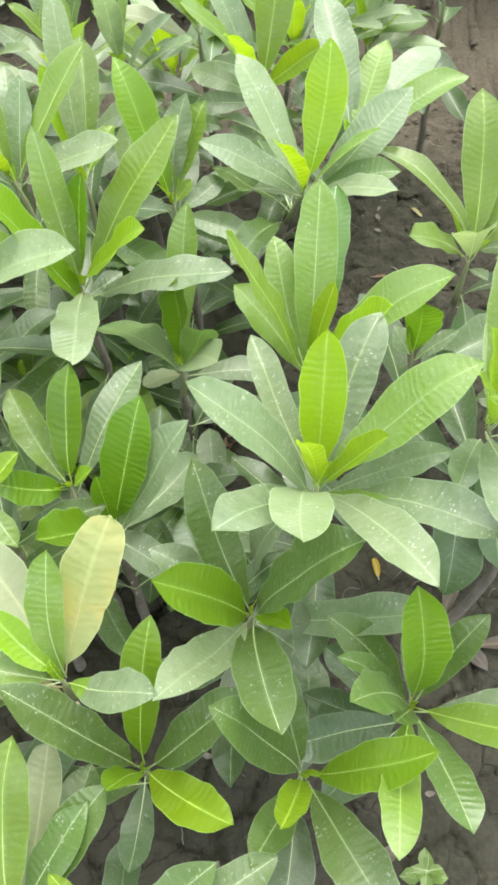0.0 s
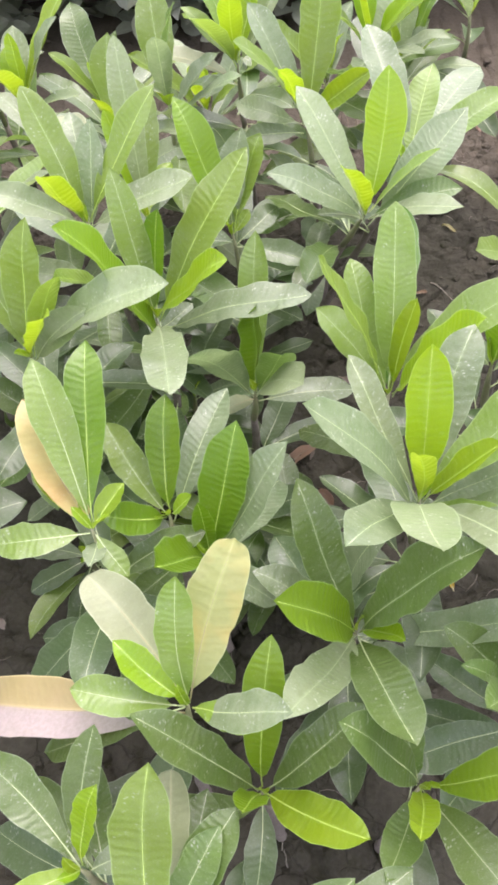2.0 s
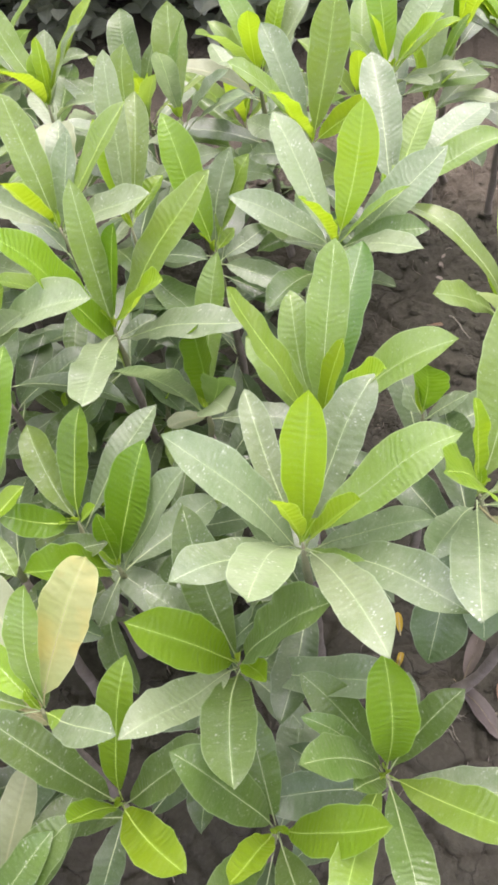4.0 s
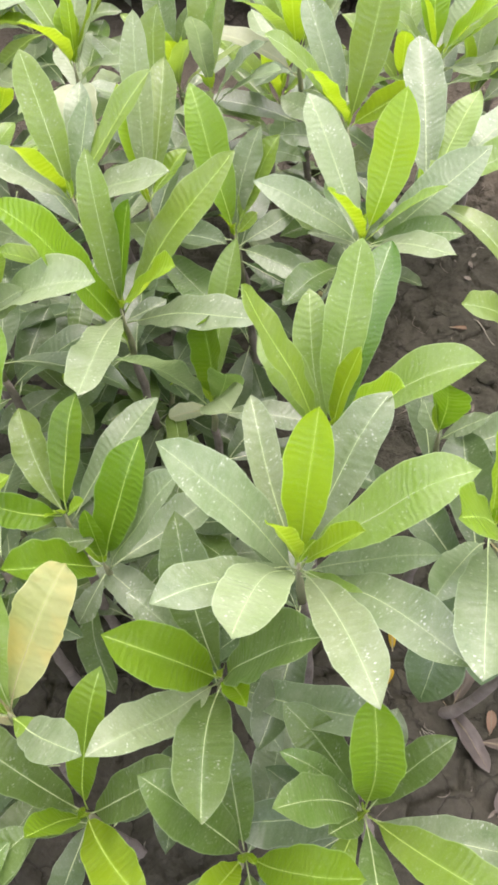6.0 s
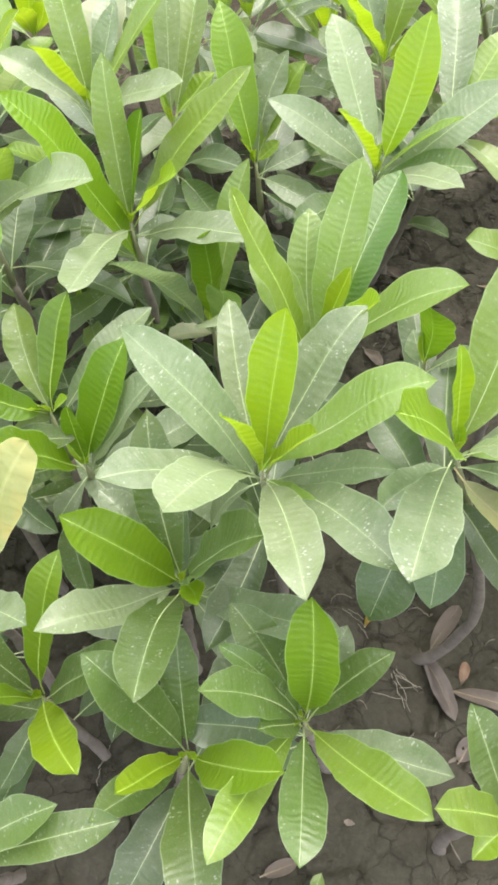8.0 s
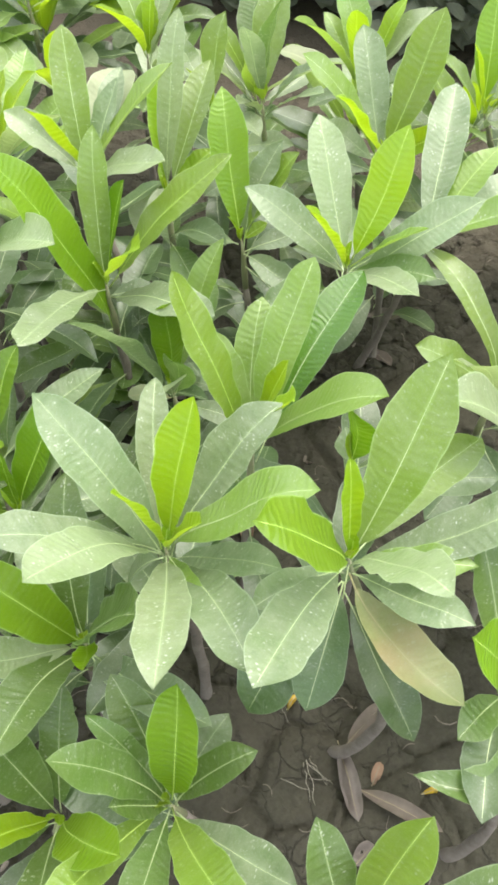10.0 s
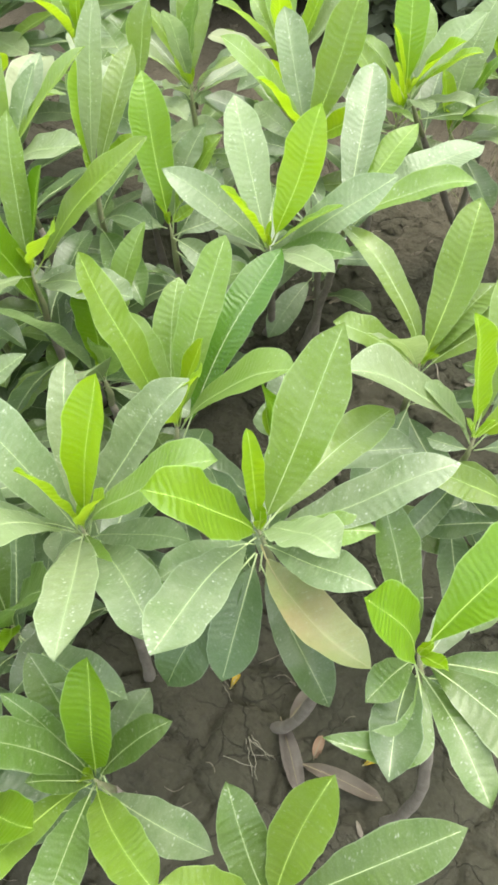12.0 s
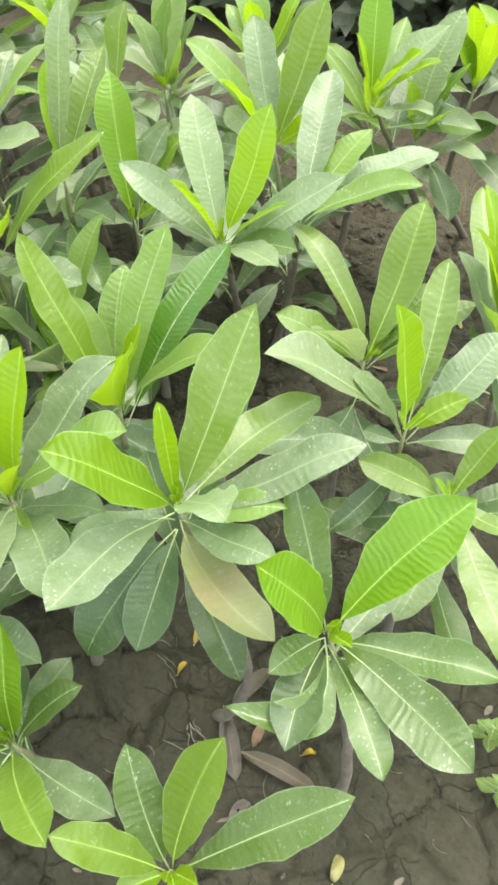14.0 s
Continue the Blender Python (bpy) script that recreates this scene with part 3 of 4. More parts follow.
leaves(skirt(shrub_at(-0.130, -0.039, 0.360, (-0.168, -0.034)), 1, 0.08, 0.18, 60, 140), [
    (33, 15, 0.218, 0.048, 0.07, 0.012, 0, "n"),
    (43, 28, 0.168, 0.053, 0.07, 0.012, 0, "n"),
    (134, 25, 0.098, 0.040, 0.07, 0.012, 0, "n"),
    (129, 50, 0.151, 0.026, 0.03, 0.000, 0, "y"),
])
leaves(skirt(shrub_at(-0.250, 0.499, 0.506, (-0.269, 0.493)), 7, 0.1, 0.4, 0, 360), [
    (86, 53, 0.171, 0.048, 0.07, 0.004, 0, "v"),
    (66, 23, 0.208, 0.052, 0.07, 0.030, 0, "o"),
    (131, 41, 0.158, 0.046, 0.07, 0.012, 0, "m"),
    (-147, 47, 0.124, 0.045, 0.05, 0.004, 35, "v"),
    (9, 51, 0.051, 0.025, 0.03, 0.000, -5, "y"),
    (-106, -15, 0.069, 0.032, 0.07, 0.030, 0, "o"),
])
leaves(skirt(shrub_at(-0.201, 0.472, 0.433, (-0.218, 0.488)), 5, 0.12, 0.36, 20, 200), [
    (64, 58, 0.215, 0.068, 0.07, 0.004, -10, "v"),
    (-109, 60, 0.224, 0.066, 0.05, 0.004, 20, "v"),
    (100, 85, 0.123, 0.030, 0.03, 0.000, 0, "v"),
    (60, -13, 0.199, 0.062, 0.07, 0.030, -10, "o"),
    (31, 57, 0.247, 0.067, 0.07, 0.030, 0, "o"),
    (-105, -20, 0.079, 0.035, 0.07, 0.030, 15, "o"),
])
leaves(skirt(shrub_at(-0.333, 0.438, 0.582, (-0.338, 0.410), "shrub with young green leaves and one withering yellow-orange leaf"), 9, 0.12, 0.44, 0, 360), [
    (90, 37, 0.238, 0.055, 0.07, 0.004, 0, "v"),
    (111, 45, 0.230, 0.052, 0.07, 0.012, 0, "m"),
    (49, 25, 0.066, 0.031, 0.03, 0.000, -5, "y"),
    (137, 20, 0.106, 0.029, 0.03, 0.000, 0, "y"),
    (-85, 33, 0.061, 0.029, 0.07, 0.030, 10, "o"),
    (-48, -21, 0.069, 0.032, 0.07, 0.012, 0, "m"),
    (-171, 5, 0.128, 0.045, 0.07, 0.012, 20, "m"),
    (122, 34, 0.195, 0.060, 0.07, 0.020, -15, "k"),
])
leaves(skirt(shrub_at(-0.292, 0.845, 0.537, (-0.288, 0.868), "upright shrub with long pale leaves and dusty lower ones"), 10, 0.1, 0.44, 0, 360), [
    (43, 45, 0.300, 0.083, 0.07, 0.012, 0, "b"),
    (-126, 72, 0.395, 0.080, 0.05, 0.100, 40, "g"),
    (-137, 61, 0.278, 0.062, 0.08, 0.060, 0, "b"),
    (114, 71, 0.253, 0.048, 0.07, 0.012, 0, "m"),
    (66, 71, 0.177, 0.040, 0.03, 0.000, 0, "v"),
    (-23, 50, 0.217, 0.063, 0.03, 0.000, -20, "y"),
    (-77, 26, 0.276, 0.066, 0.07, 0.012, 0, "p"),
    (-13, 26, 0.280, 0.072, 0.07, 0.030, 0, "o"),
    (49, -0, 0.074, 0.034, 0.07, 0.030, -20, "o"),
])
leaves(skirt(shrub_at(0.070, 0.698, 0.508, (0.054, 0.676), "upright shrub with a yellow-green folded leaf and a glossy one darkened for shadow"), 6, 0.14, 0.42, 90, 330), [
    (88, 58, 0.283, 0.059, 0.07, 0.012, 0, "m"),
    (-179, 70, 0.295, 0.058, 0.03, 0.000, 0, "b"),
    (54, 73, 0.160, 0.032, 0.03, 0.000, 0, "y"),
    (-37, 64, 0.253, 0.076, 0.03, 0.000, -20, "y"),
    (3, 51, 0.275, 0.084, 0.07, 0.012, 0, "m"),
    (155, 52, 0.186, 0.058, 0.07, 0.012, 5, "m"),
    (83, 34, 0.320, 0.066, 0.07, 0.050, 0, "s"),
    (114, 51, 0.213, 0.051, 0.07, 0.012, 0, "m"),
])
leaves(skirt(shrub_at(-0.141, 0.792, 0.407, (-0.150, 0.827), "small shrub with short upright young leaves among larger ones"), 8, 0.1, 0.36, 0, 360), [
    (-38, 86, 0.214, 0.052, 0.03, 0.000, 0, "v"),
    (-56, 51, 0.227, 0.071, 0.07, 0.012, -20, "p"),
    (-124, 60, 0.270, 0.083, 0.07, 0.012, -35, "o"),
    (-47, 66, 0.184, 0.057, 0.07, 0.012, 40, "n"),
    (85, 55, 0.269, 0.049, 0.07, 0.012, 0, "m"),
    (6, 0, 0.166, 0.052, 0.07, 0.030, -5, "o"),
    (-138, 19, 0.074, 0.036, 0.08, 0.020, 0, "C"),
])
leaves(skirt(shrub_at(0.054, 1.022, 0.581, (-0.128, 1.367), "upright shrub with long narrow leaves on a thin stem"), 11, 0.06, 0.32, 60, 260), [
    (72, 63, 0.221, 0.066, 0.03, 0.000, -15, "y"),
    (138, 52, 0.234, 0.064, 0.07, 0.012, 0, "p"),
    (-126, 62, 0.156, 0.044, 0.03, 0.000, 0, "y"),
    (-166, 39, 0.205, 0.056, 0.07, 0.012, 30, "o"),
    (31, 39, 0.239, 0.076, 0.07, 0.030, -15, "o"),
    (-27, 25, 0.170, 0.053, 0.07, 0.012, -5, "p"),
    (8, 44, 0.150, 0.036, 0.03, 0.000, 15, "b"),
    (-8, 25, 0.159, 0.054, 0.07, 0.012, -20, "n"),
    (-160, 25, 0.090, 0.038, 0.07, 0.012, 5, "p"),
])
leaves(skirt(shrub_at(0.135, 1.139, 0.580, (-0.025, 1.346)), 3, 0.05, 0.2, 60, 200), [
    (56, 16, 0.275, 0.072, 0.07, 0.030, 0, "o"),
    (18, 29, 0.211, 0.066, 0.07, 0.012, -5, "m"),
    (72, 32, 0.189, 0.056, 0.05, 0.004, 0, "b"),
    (105, 32, 0.276, 0.066, 0.07, 0.012, 0, "o"),
])
leaves(skirt(shrub_at(-0.037, 1.367, 0.536, (0.002, 1.381)), 13, 0.05, 0.42, 0, 360), [
    (72, 64, 0.264, 0.075, 0.03, 0.000, -20, "b"),
    (-141, 56, 0.275, 0.064, 0.07, 0.012, 25, "m"),
    (136, 54, 0.240, 0.064, 0.07, 0.012, 0, "o"),
    (-6, 40, 0.156, 0.047, 0.03, 0.000, -50, "y"),
    (-114, 55, 0.208, 0.043, 0.03, 0.000, 0, "y"),
    (160, 10, 0.146, 0.047, 0.07, 0.012, 35, "p"),
    (-177, -0, 0.126, 0.045, 0.07, 0.030, 40, "o"),
])
leaves(skirt(shrub_at(0.099, 1.506, 0.595, (0.202, 1.905), "shrub on a bare leaning grey stem with yellow young leaves"), 3, 0.05, 0.15, 0, 200), [
    (-153, 73, 0.134, 0.030, 0.03, 0.000, 0, "y"),
    (-17, 54, 0.162, 0.072, 0.06, 0.000, -15, "y"),
    (122, 71, 0.202, 0.062, 0.04, 0.004, 0, "g"),
    (-168, 49, 0.142, 0.050, 0.06, 0.012, 0, "m"),
    (-110, 21, 0.109, 0.045, 0.08, 0.030, 0, "o"),
    (-23, 26, 0.166, 0.050, 0.08, 0.030, 0, "p"),
    (-57, 29, 0.171, 0.040, 0.10, 0.030, 0, "o"),
    (46, 47, 0.199, 0.080, 0.06, 0.020, 0, "p"),
    (-9, 44, 0.171, 0.050, 0.06, 0.004, 0, "y"),
])
leaves(skirt(shrub_at(-0.396, 0.962, 0.641, (-0.364, 0.990), "tall shrub with pale dusty leaves and one faded whitish leaf"), 16, 0.06, 0.44, 0, 360), [
    (33, 49, 0.234, 0.070, 0.05, 0.004, 0, "b"),
    (129, 64, 0.221, 0.054, 0.07, 0.012, 0, "m"),
    (-106, 62, 0.160, 0.048, 0.03, 0.000, -10, "y"),
    (-175, 32, 0.160, 0.050, 0.07, 0.012, 25, "p"),
    (100, 37, 0.200, 0.046, 0.07, 0.030, 0, "o"),
    (76, 60, 0.174, 0.048, 0.07, 0.030, 0, "o"),
    (-9, 30, 0.213, 0.064, 0.07, 0.012, -15, "p"),
    (104, 21, 0.208, 0.080, 0.07, 0.010, 0, "C"),
])
leaves(skirt(shrub_at(-0.325, 1.078, 0.550, (-0.335, 1.046)), 15, 0.06, 0.42, 0, 360), [
    (93, 43, 0.242, 0.060, 0.07, 0.012, 0, "m"),
    (125, 64, 0.187, 0.042, 0.03, 0.000, 0, "y"),
    (68, 20, 0.111, 0.040, 0.03, 0.000, 0, "y"),
    (98, 70, 0.299, 0.048, 0.07, 0.012, 0, "p"),
])
leaves(skirt(shrub_at(-0.178, 1.087, 0.496, (-0.165, 1.091)), 14, 0.05, 0.40, 0, 360), [
    (133, 62, 0.252, 0.067, 0.07, 0.004, 0, "g"),
    (60, 51, 0.178, 0.055, 0.05, 0.004, 0, "b"),
    (53, 24, 0.050, 0.025, 0.03, 0.000, -15, "y"),
    (-15, -5, 0.141, 0.047, 0.07, 0.030, -25, "o"),
    (-162, 5, 0.101, 0.041, 0.07, 0.012, 35, "p"),
    (46, 10, 0.115, 0.043, 0.07, 0.030, -20, "o"),
    (76, 60, 0.203, 0.055, 0.07, 0.030, 0, "o"),
])
leaves(skirt(shrub_at(0.337, 0.988, 0.480, (0.326, 0.966)), 3, 0.04, 0.16, 240, 400), [
    (91, 48, 0.260, 0.071, 0.05, 0.004, 0, "b"),
    (159, 41, 0.254, 0.047, 0.20, 0.012, 0, "m"),
    (142, 50, 0.092, 0.020, 0.03, 0.000, -25, "y"),
    (-147, 41, 0.187, 0.058, 0.07, 0.012, 15, "m"),
    (-105, 53, 0.225, 0.069, 0.07, 0.012, -25, "p"),
    (74, 40, 0.080, 0.024, 0.03, 0.000, 0, "y"),
    (66, 35, 0.169, 0.053, 0.07, 0.012, -5, "m"),
    (40, 35, 0.200, 0.055, 0.06, 0.020, 0, "m"),
    (-59, 17, 0.050, 0.025, 0.07, 0.030, 0, "o"),
])
leaves(skirt(shrub_at(0.458, 0.848, 0.532, (0.451, 0.845)), 4, 0.05, 0.2, 200, 420), [
    (171, 78, 0.215, 0.064, 0.03, 0.000, 0, "y"),
    (102, 45, 0.248, 0.048, 0.07, 0.012, 0, "m"),
    (-138, 47, 0.295, 0.088, 0.07, 0.012, 0, "p"),
    (-158, 54, 0.142, 0.044, 0.07, 0.012, 0, "p"),
    (44, 30, 0.094, 0.039, 0.03, 0.000, -15, "y"),
    (66, 35, 0.210, 0.066, 0.07, 0.030, -10, "o"),
    (28, -0, 0.143, 0.046, 0.07, 0.030, -20, "o"),
    (179, -10, 0.058, 0.028, 0.07, 0.030, 20, "o"),
])
leaves(skirt(shrub_at(0.548, 0.820, 0.460, (0.529, 0.804)), 6, 0.04, 0.2, -60, 200), [
    (66, 50, 0.139, 0.046, 0.05, 0.004, -5, "b"),
    (-165, 22, 0.142, 0.047, 0.05, 0.004, 25, "b"),
    (173, 20, 0.105, 0.042, 0.07, 0.012, 20, "m"),
    (-13, 10, 0.099, 0.033, 0.05, 0.004, 0, "b"),
    (-89, -20, 0.180, 0.056, 0.07, 0.012, 0, "p"),
    (-44, -25, 0.109, 0.039, 0.07, 0.030, 0, "o"),
    (-48, -5, 0.242, 0.060, 0.07, 0.012, 0, "m"),
    (-158, -15, 0.120, 0.044, 0.07, 0.050, 20, "d"),
])
leaves(skirt(shrub_at(-0.458, 0.720, 0.598, (-0.461, 0.749)), 15, 0.05, 0.42, 0, 360), [
    (73, 62, 0.200, 0.061, 0.05, 0.004, -5, "b"),
    (-42, 55, 0.192, 0.034, 0.03, 0.000, 0, "y"),
    (-4, 35, 0.275, 0.076, 0.07, 0.012, -10, "p"),
    (1, 45, 0.143, 0.047, 0.07, 0.012, -50, "p"),
    (14, 62, 0.156, 0.048, 0.05, 0.004, 60, "b"),
    (133, 55, 0.157, 0.045, 0.07, 0.012, 0, "m"),
])
leaves(skirt(shrub_at(-0.694, 1.012, 0.520, (-0.687, 0.995)), 15, 0.05, 0.42, 0, 360), [
    (66, 65, 0.183, 0.051, 0.03, 0.000, -5, "y"),
    (79, 40, 0.081, 0.036, 0.03, 0.000, -25, "y"),
    (122, 60, 0.190, 0.046, 0.07, 0.012, 0, "p"),
    (77, 15, 0.225, 0.067, 0.07, 0.012, -5, "m"),
    (174, 40, 0.118, 0.044, 0.07, 0.012, 15, "m"),
])
leaves(skirt(shrub_at(-0.737, 1.291, 0.520, (-0.755, 1.287)), 13, 0.05, 0.42, 0, 360), [
    (-59, 40, 0.213, 0.051, 0.03, 0.000, 0, "y"),
    (-24, 50, 0.126, 0.043, 0.03, 0.000, 35, "y"),
    (179, 30, 0.189, 0.059, 0.07, 0.012, 10, "m"),
    (-27, 65, 0.186, 0.050, 0.03, 0.000, 0, "y"),
])
leaves(skirt(shrub_at(0.226, 1.768, 0.530, (0.202, 1.744)), 2, 0.05, 0.2, 0, 360), [
    (-107, 70, 0.201, 0.048, 0.03, 0.000, 0, "y"),
    (-72, 55, 0.244, 0.038, 0.03, 0.000, 0, "y"),
    (69, 5, 0.171, 0.054, 0.07, 0.030, -15, "o"),
    (-132, 60, 0.175, 0.055, 0.07, 0.004, -25, "g"),
    (77, 40, 0.137, 0.046, 0.07, 0.012, -5, "p"),
    (-177, 5, 0.100, 0.041, 0.07, 0.012, 40, "m"),
])
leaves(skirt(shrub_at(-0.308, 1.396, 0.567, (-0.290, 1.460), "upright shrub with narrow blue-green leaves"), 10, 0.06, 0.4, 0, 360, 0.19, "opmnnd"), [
    (-3, 80, 0.203, 0.055, 0.05, 0.004, 0, "n"),
    (-83, 68, 0.203, 0.045, 0.05, 0.012, 0, "o"),
    (-72, 52, 0.057, 0.024, 0.03, 0.000, 0, "y"),
    (10, 48, 0.160, 0.060, 0.07, 0.030, 0, "o"),
    (-18, 37, 0.197, 0.060, 0.07, 0.040, 0, "o"),
    (-97, 37, 0.094, 0.050, 0.10, 0.030, 0, "p"),
    (100, 63, 0.214, 0.070, 0.06, 0.012, 0, "m"),
])
leaves(skirt(shrub_at(-0.415, 1.375, 0.530, (-0.420, 1.420)), 10, 0.06, 0.36, 0, 360, 0.19, "opmnnd"), [
    (80, 74, 0.181, 0.066, 0.05, 0.004, 0, "m"),
    (148, 27, 0.205, 0.050, 0.06, 0.020, 0, "n"),
    (-114, 64, 0.113, 0.035, 0.05, 0.000, 0, "y"),
    (-157, 37, 0.153, 0.050, 0.10, 0.030, 0, "o"),
    (-30, 20, 0.204, 0.050, 0.10, 0.030, 0, "p"),
])
leaves(skirt(shrub_at(-0.175, 1.560, 0.555, (-0.150, 1.660), "shrub with yellow young leaves and broad pale green ones"), 10, 0.06, 0.36, 0, 360, 0.19, "opmnnd"), [
    (58, 58, 0.170, 0.045, 0.03, 0.000, 0, "y"),
    (-92, 77, 0.165, 0.050, 0.04, 0.000, 0, "y"),
    (-122, 49, 0.232, 0.075, 0.08, 0.012, 0, "b"),
    (149, 64, 0.211, 0.070, 0.06, 0.012, 0, "m"),
    (36, 50, 0.206, 0.075, 0.07, 0.020, 0, "p"),
    (156, 42, 0.160, 0.050, 0.06, 0.012, 0, "b"),
    (180, 22, 0.192, 0.062, 0.12, 0.050, 0, "C"),
    (-123, 10, 0.116, 0.050, 0.10, 0.040, 0, "o"),
])
leaves(skirt(shrub_at(-0.610, 1.437, 0.565, (-0.600, 1.470), "shrub with a long bright young leaf and bluish dusty ones"), 10, 0.06, 0.38, 0, 360, 0.19, "opmnnd"), [
    (90, 76, 0.129, 0.030, 0.03, 0.000, 0, "y"),
    (38, 49, 0.243, 0.045, 0.05, 0.000, 0, "y"),
    (15, 59, 0.203, 0.075, 0.06, 0.020, 0, "o"),
    (95, 53, 0.159, 0.060, 0.06, 0.020, 0, "p"),
    (-17, 29, 0.154, 0.045, 0.10, 0.040, 0, "p"),
    (157, 60, 0.246, 0.062, 0.06, 0.012, 0, "m"),
    (-109, 53, 0.169, 0.070, 0.08, 0.004, 0, "y"),
    (114, 61, 0.102, 0.050, 0.05, 0.000, 0, "y"),
])
leaves(skirt(shrub_at(-0.720, 1.560, 0.560, (-0.700, 1.600)), 10, 0.06, 0.38, 0, 360, 0.19, "opmnnd"), [
    (180, 1, 0.132, 0.050, 0.04, 0.000, 0, "y"),
    (166, -1, 0.317, 0.055, 0.05, 0.012, 0, "m"),
    (-136, -22, 0.151, 0.060, 0.10, 0.010, 0, "b"),
    (150, 35, 0.220, 0.055, 0.06, 0.020, 0, "n"),
])
leaves(skirt(shrub_at(0.173, 1.579, 0.502, (0.249, 2.011), "thin shrub with long pale leaves on a bent grey stem"), 2, 0.04, 0.12, 0, 360), [
    (154, 69, 0.112, 0.040, 0.04, 0.000, 0, "y"),
    (83, 62, 0.248, 0.075, 0.06, 0.012, 0, "p"),
    (35, 62, 0.173, 0.030, 0.05, 0.004, 0, "v"),
    (-11, 16, 0.164, 0.045, 0.10, 0.030, 0, "p"),
    (21, 68, 0.135, 0.045, 0.08, 0.030, 0, "o"),
    (-31, 52, 0.148, 0.030, 0.06, 0.010, 0, "b"),
])
leaves(skirt(shrub_at(0.352, 1.800, 0.500, (0.360, 1.840)), 3, 0.05, 0.3, 0, 360), [
    (165, 41, 0.242, 0.060, 0.04, 0.000, 0, "y"),
    (158, 45, 0.187, 0.045, 0.04, 0.000, 0, "y"),
    (171, 42, 0.162, 0.030, 0.04, 0.004, 0, "v"),
    (-124, 47, 0.169, 0.040, 0.10, 0.020, 0, "o"),
    (180, 27, 0.191, 0.040, 0.06, 0.010, 0, "n"),
])
leaves(skirt(shrub_at(0.216, 0.712, 0.552, (0.220, 0.730), "small shrub with one vivid green leaf between larger ones"), 3, 0.05, 0.2, 0, 200), [
    (-110, 85, 0.119, 0.055, 0.05, 0.000, 0, "v"),
    (133, 41, 0.048, 0.040, 0.05, 0.010, 0, "o"),
    (10, 45, 0.080, 0.032, 0.06, 0.020, 0, "o"),
])

leaves(skirt(shrub_at(0.524, 1.08, 0.523, (0.544, 1.140)), 4, 0.06, 0.3, 0, 360), [
    (154, 64, 0.251, 0.036, 0.06, 0.000, 0, "y"),
    (-167, 68, 0.221, 0.030, 0.06, 0.000, 0, "y"),
    (147, 75, 0.190, 0.055, 0.06, 0.012, 0, "m"),
    (-119, 60, 0.172, 0.050, 0.06, 0.010, 0, "b"),
    (180, 60, 0.201, 0.055, 0.06, 0.030, 0, "o"),
    (-118, 49, 0.131, 0.050, 0.06, 0.030, 0, "n"),
    (-26, 43, 0.086, 0.060, 0.06, 0.030, 0, "o"),
    (124, 32, 0.280, 0.050, 0.06, 0.030, 0, "m"),
])


# ---- the rest of the bed, farther off ----
def common_shrub(seed, x, y, top=0.0, fresh="ygbm", grown="mmpo"):
    rng = random.Random(seed)
    top = top or rng.uniform(0.42, 0.62)
    made = shrub_at(x, y, top, (x + rng.uniform(-0.05, 0.05), y + rng.uniform(-0.05, 0.05)))
    rows, n = [], rng.randint(11, 14)
    for i in range(n):
        s = i / (n - 1)
        kind = "y" if s < 0.2 else rng.choice(fresh) if s < 0.5 else rng.choice(grown)
        rise = 80 - 75 * s ** 0.8 + rng.uniform(-10, 10)
        length = (0.1 + 0.14 * min(1, s * 3)) * rng.uniform(0.85, 1.15)
        rows.append((137.5 * i + rng.uniform(-20, 20), rise, length, length * rng.uniform(0.24, 0.3), rng.uniform(0.02, 0.1), 0.05 * s, rng.uniform(-20, 20), kind))
    leaves(made, rows)
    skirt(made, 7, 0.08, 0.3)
    return made[0]


rng = random.Random(11)
spots = []
for row in range(3):
    for k in range(14):
        x, y = -2.0 + 0.26 * k + rng.uniform(-0.07, 0.07) + 0.13 * (row % 2), 1.42 + 0.23 * row + rng.uniform(-0.06, 0.06)
        if x < -1.7 or x > 1.5 or row == 2 and -1.2 < x < 0.05:
            continue
        if -0.85 < x < 0.62:
            continue
        spots.append((x, y))
for k in range(5):
    spots.append((-0.68 - 0.12 * (k % 2) + rng.uniform(-0.03, 0.03), 0.12 + 0.19 * k))
    spots.append((-1.0 - 0.12 * (k % 2) + rng.uniform(-0.03, 0.03), 0.1 + 0.27 * k))
for k in range(2):
    spots.append((1.05 + 0.1 * (k % 2), 0.98 + 0.3 * k))
spots += [(0.95, 1.3), (1.02, 1.0)]
models = [common_shrub(100 + i, *spots[i]) for i in range(6)]
for i, (x, y) in enumerate(spots[6:]):
    copy_thing(models[i % 6], pose(x, y, 0, rng.uniform(-6, 6), rng.uniform(-6, 6), rng.uniform(0, 360)) @ Matrix.Scale(rng.uniform(0.85, 1.15), 4))


for k, (x, y, top, fresh) in enumerate(((-0.88, 1.74, 0.48, "yyb"), (-0.50, 1.70, 0.38, "bmno"), (-0.98, 1.52, 0.50, "yyb"), (-0.28, 1.80, 0.30, "bmno"), (0.02, 1.74, 0.40, "bmno"))):
    common_shrub(300 + k, x, y, top, fresh, "nopnd")


# ---- low young shrubs that fill the gaps between the taller ones ----
for x, y, top in ((-0.33, 0.66, 0.26), (-0.2, 0.65, 0.22), (-0.43, 0.56, 0.26), (-0.08, 0.62, 0.2), (-0.27, 0.9, 0.26), (-0.46, 0.86, 0.28)):
    skirt(shrub_at(x, y, top, (x + 0.01, y + 0.01), "low young shrub with a flat rosette of dusty leaves"), 10, 0.0, 0.1, length=0.15, kinds="mnndo")


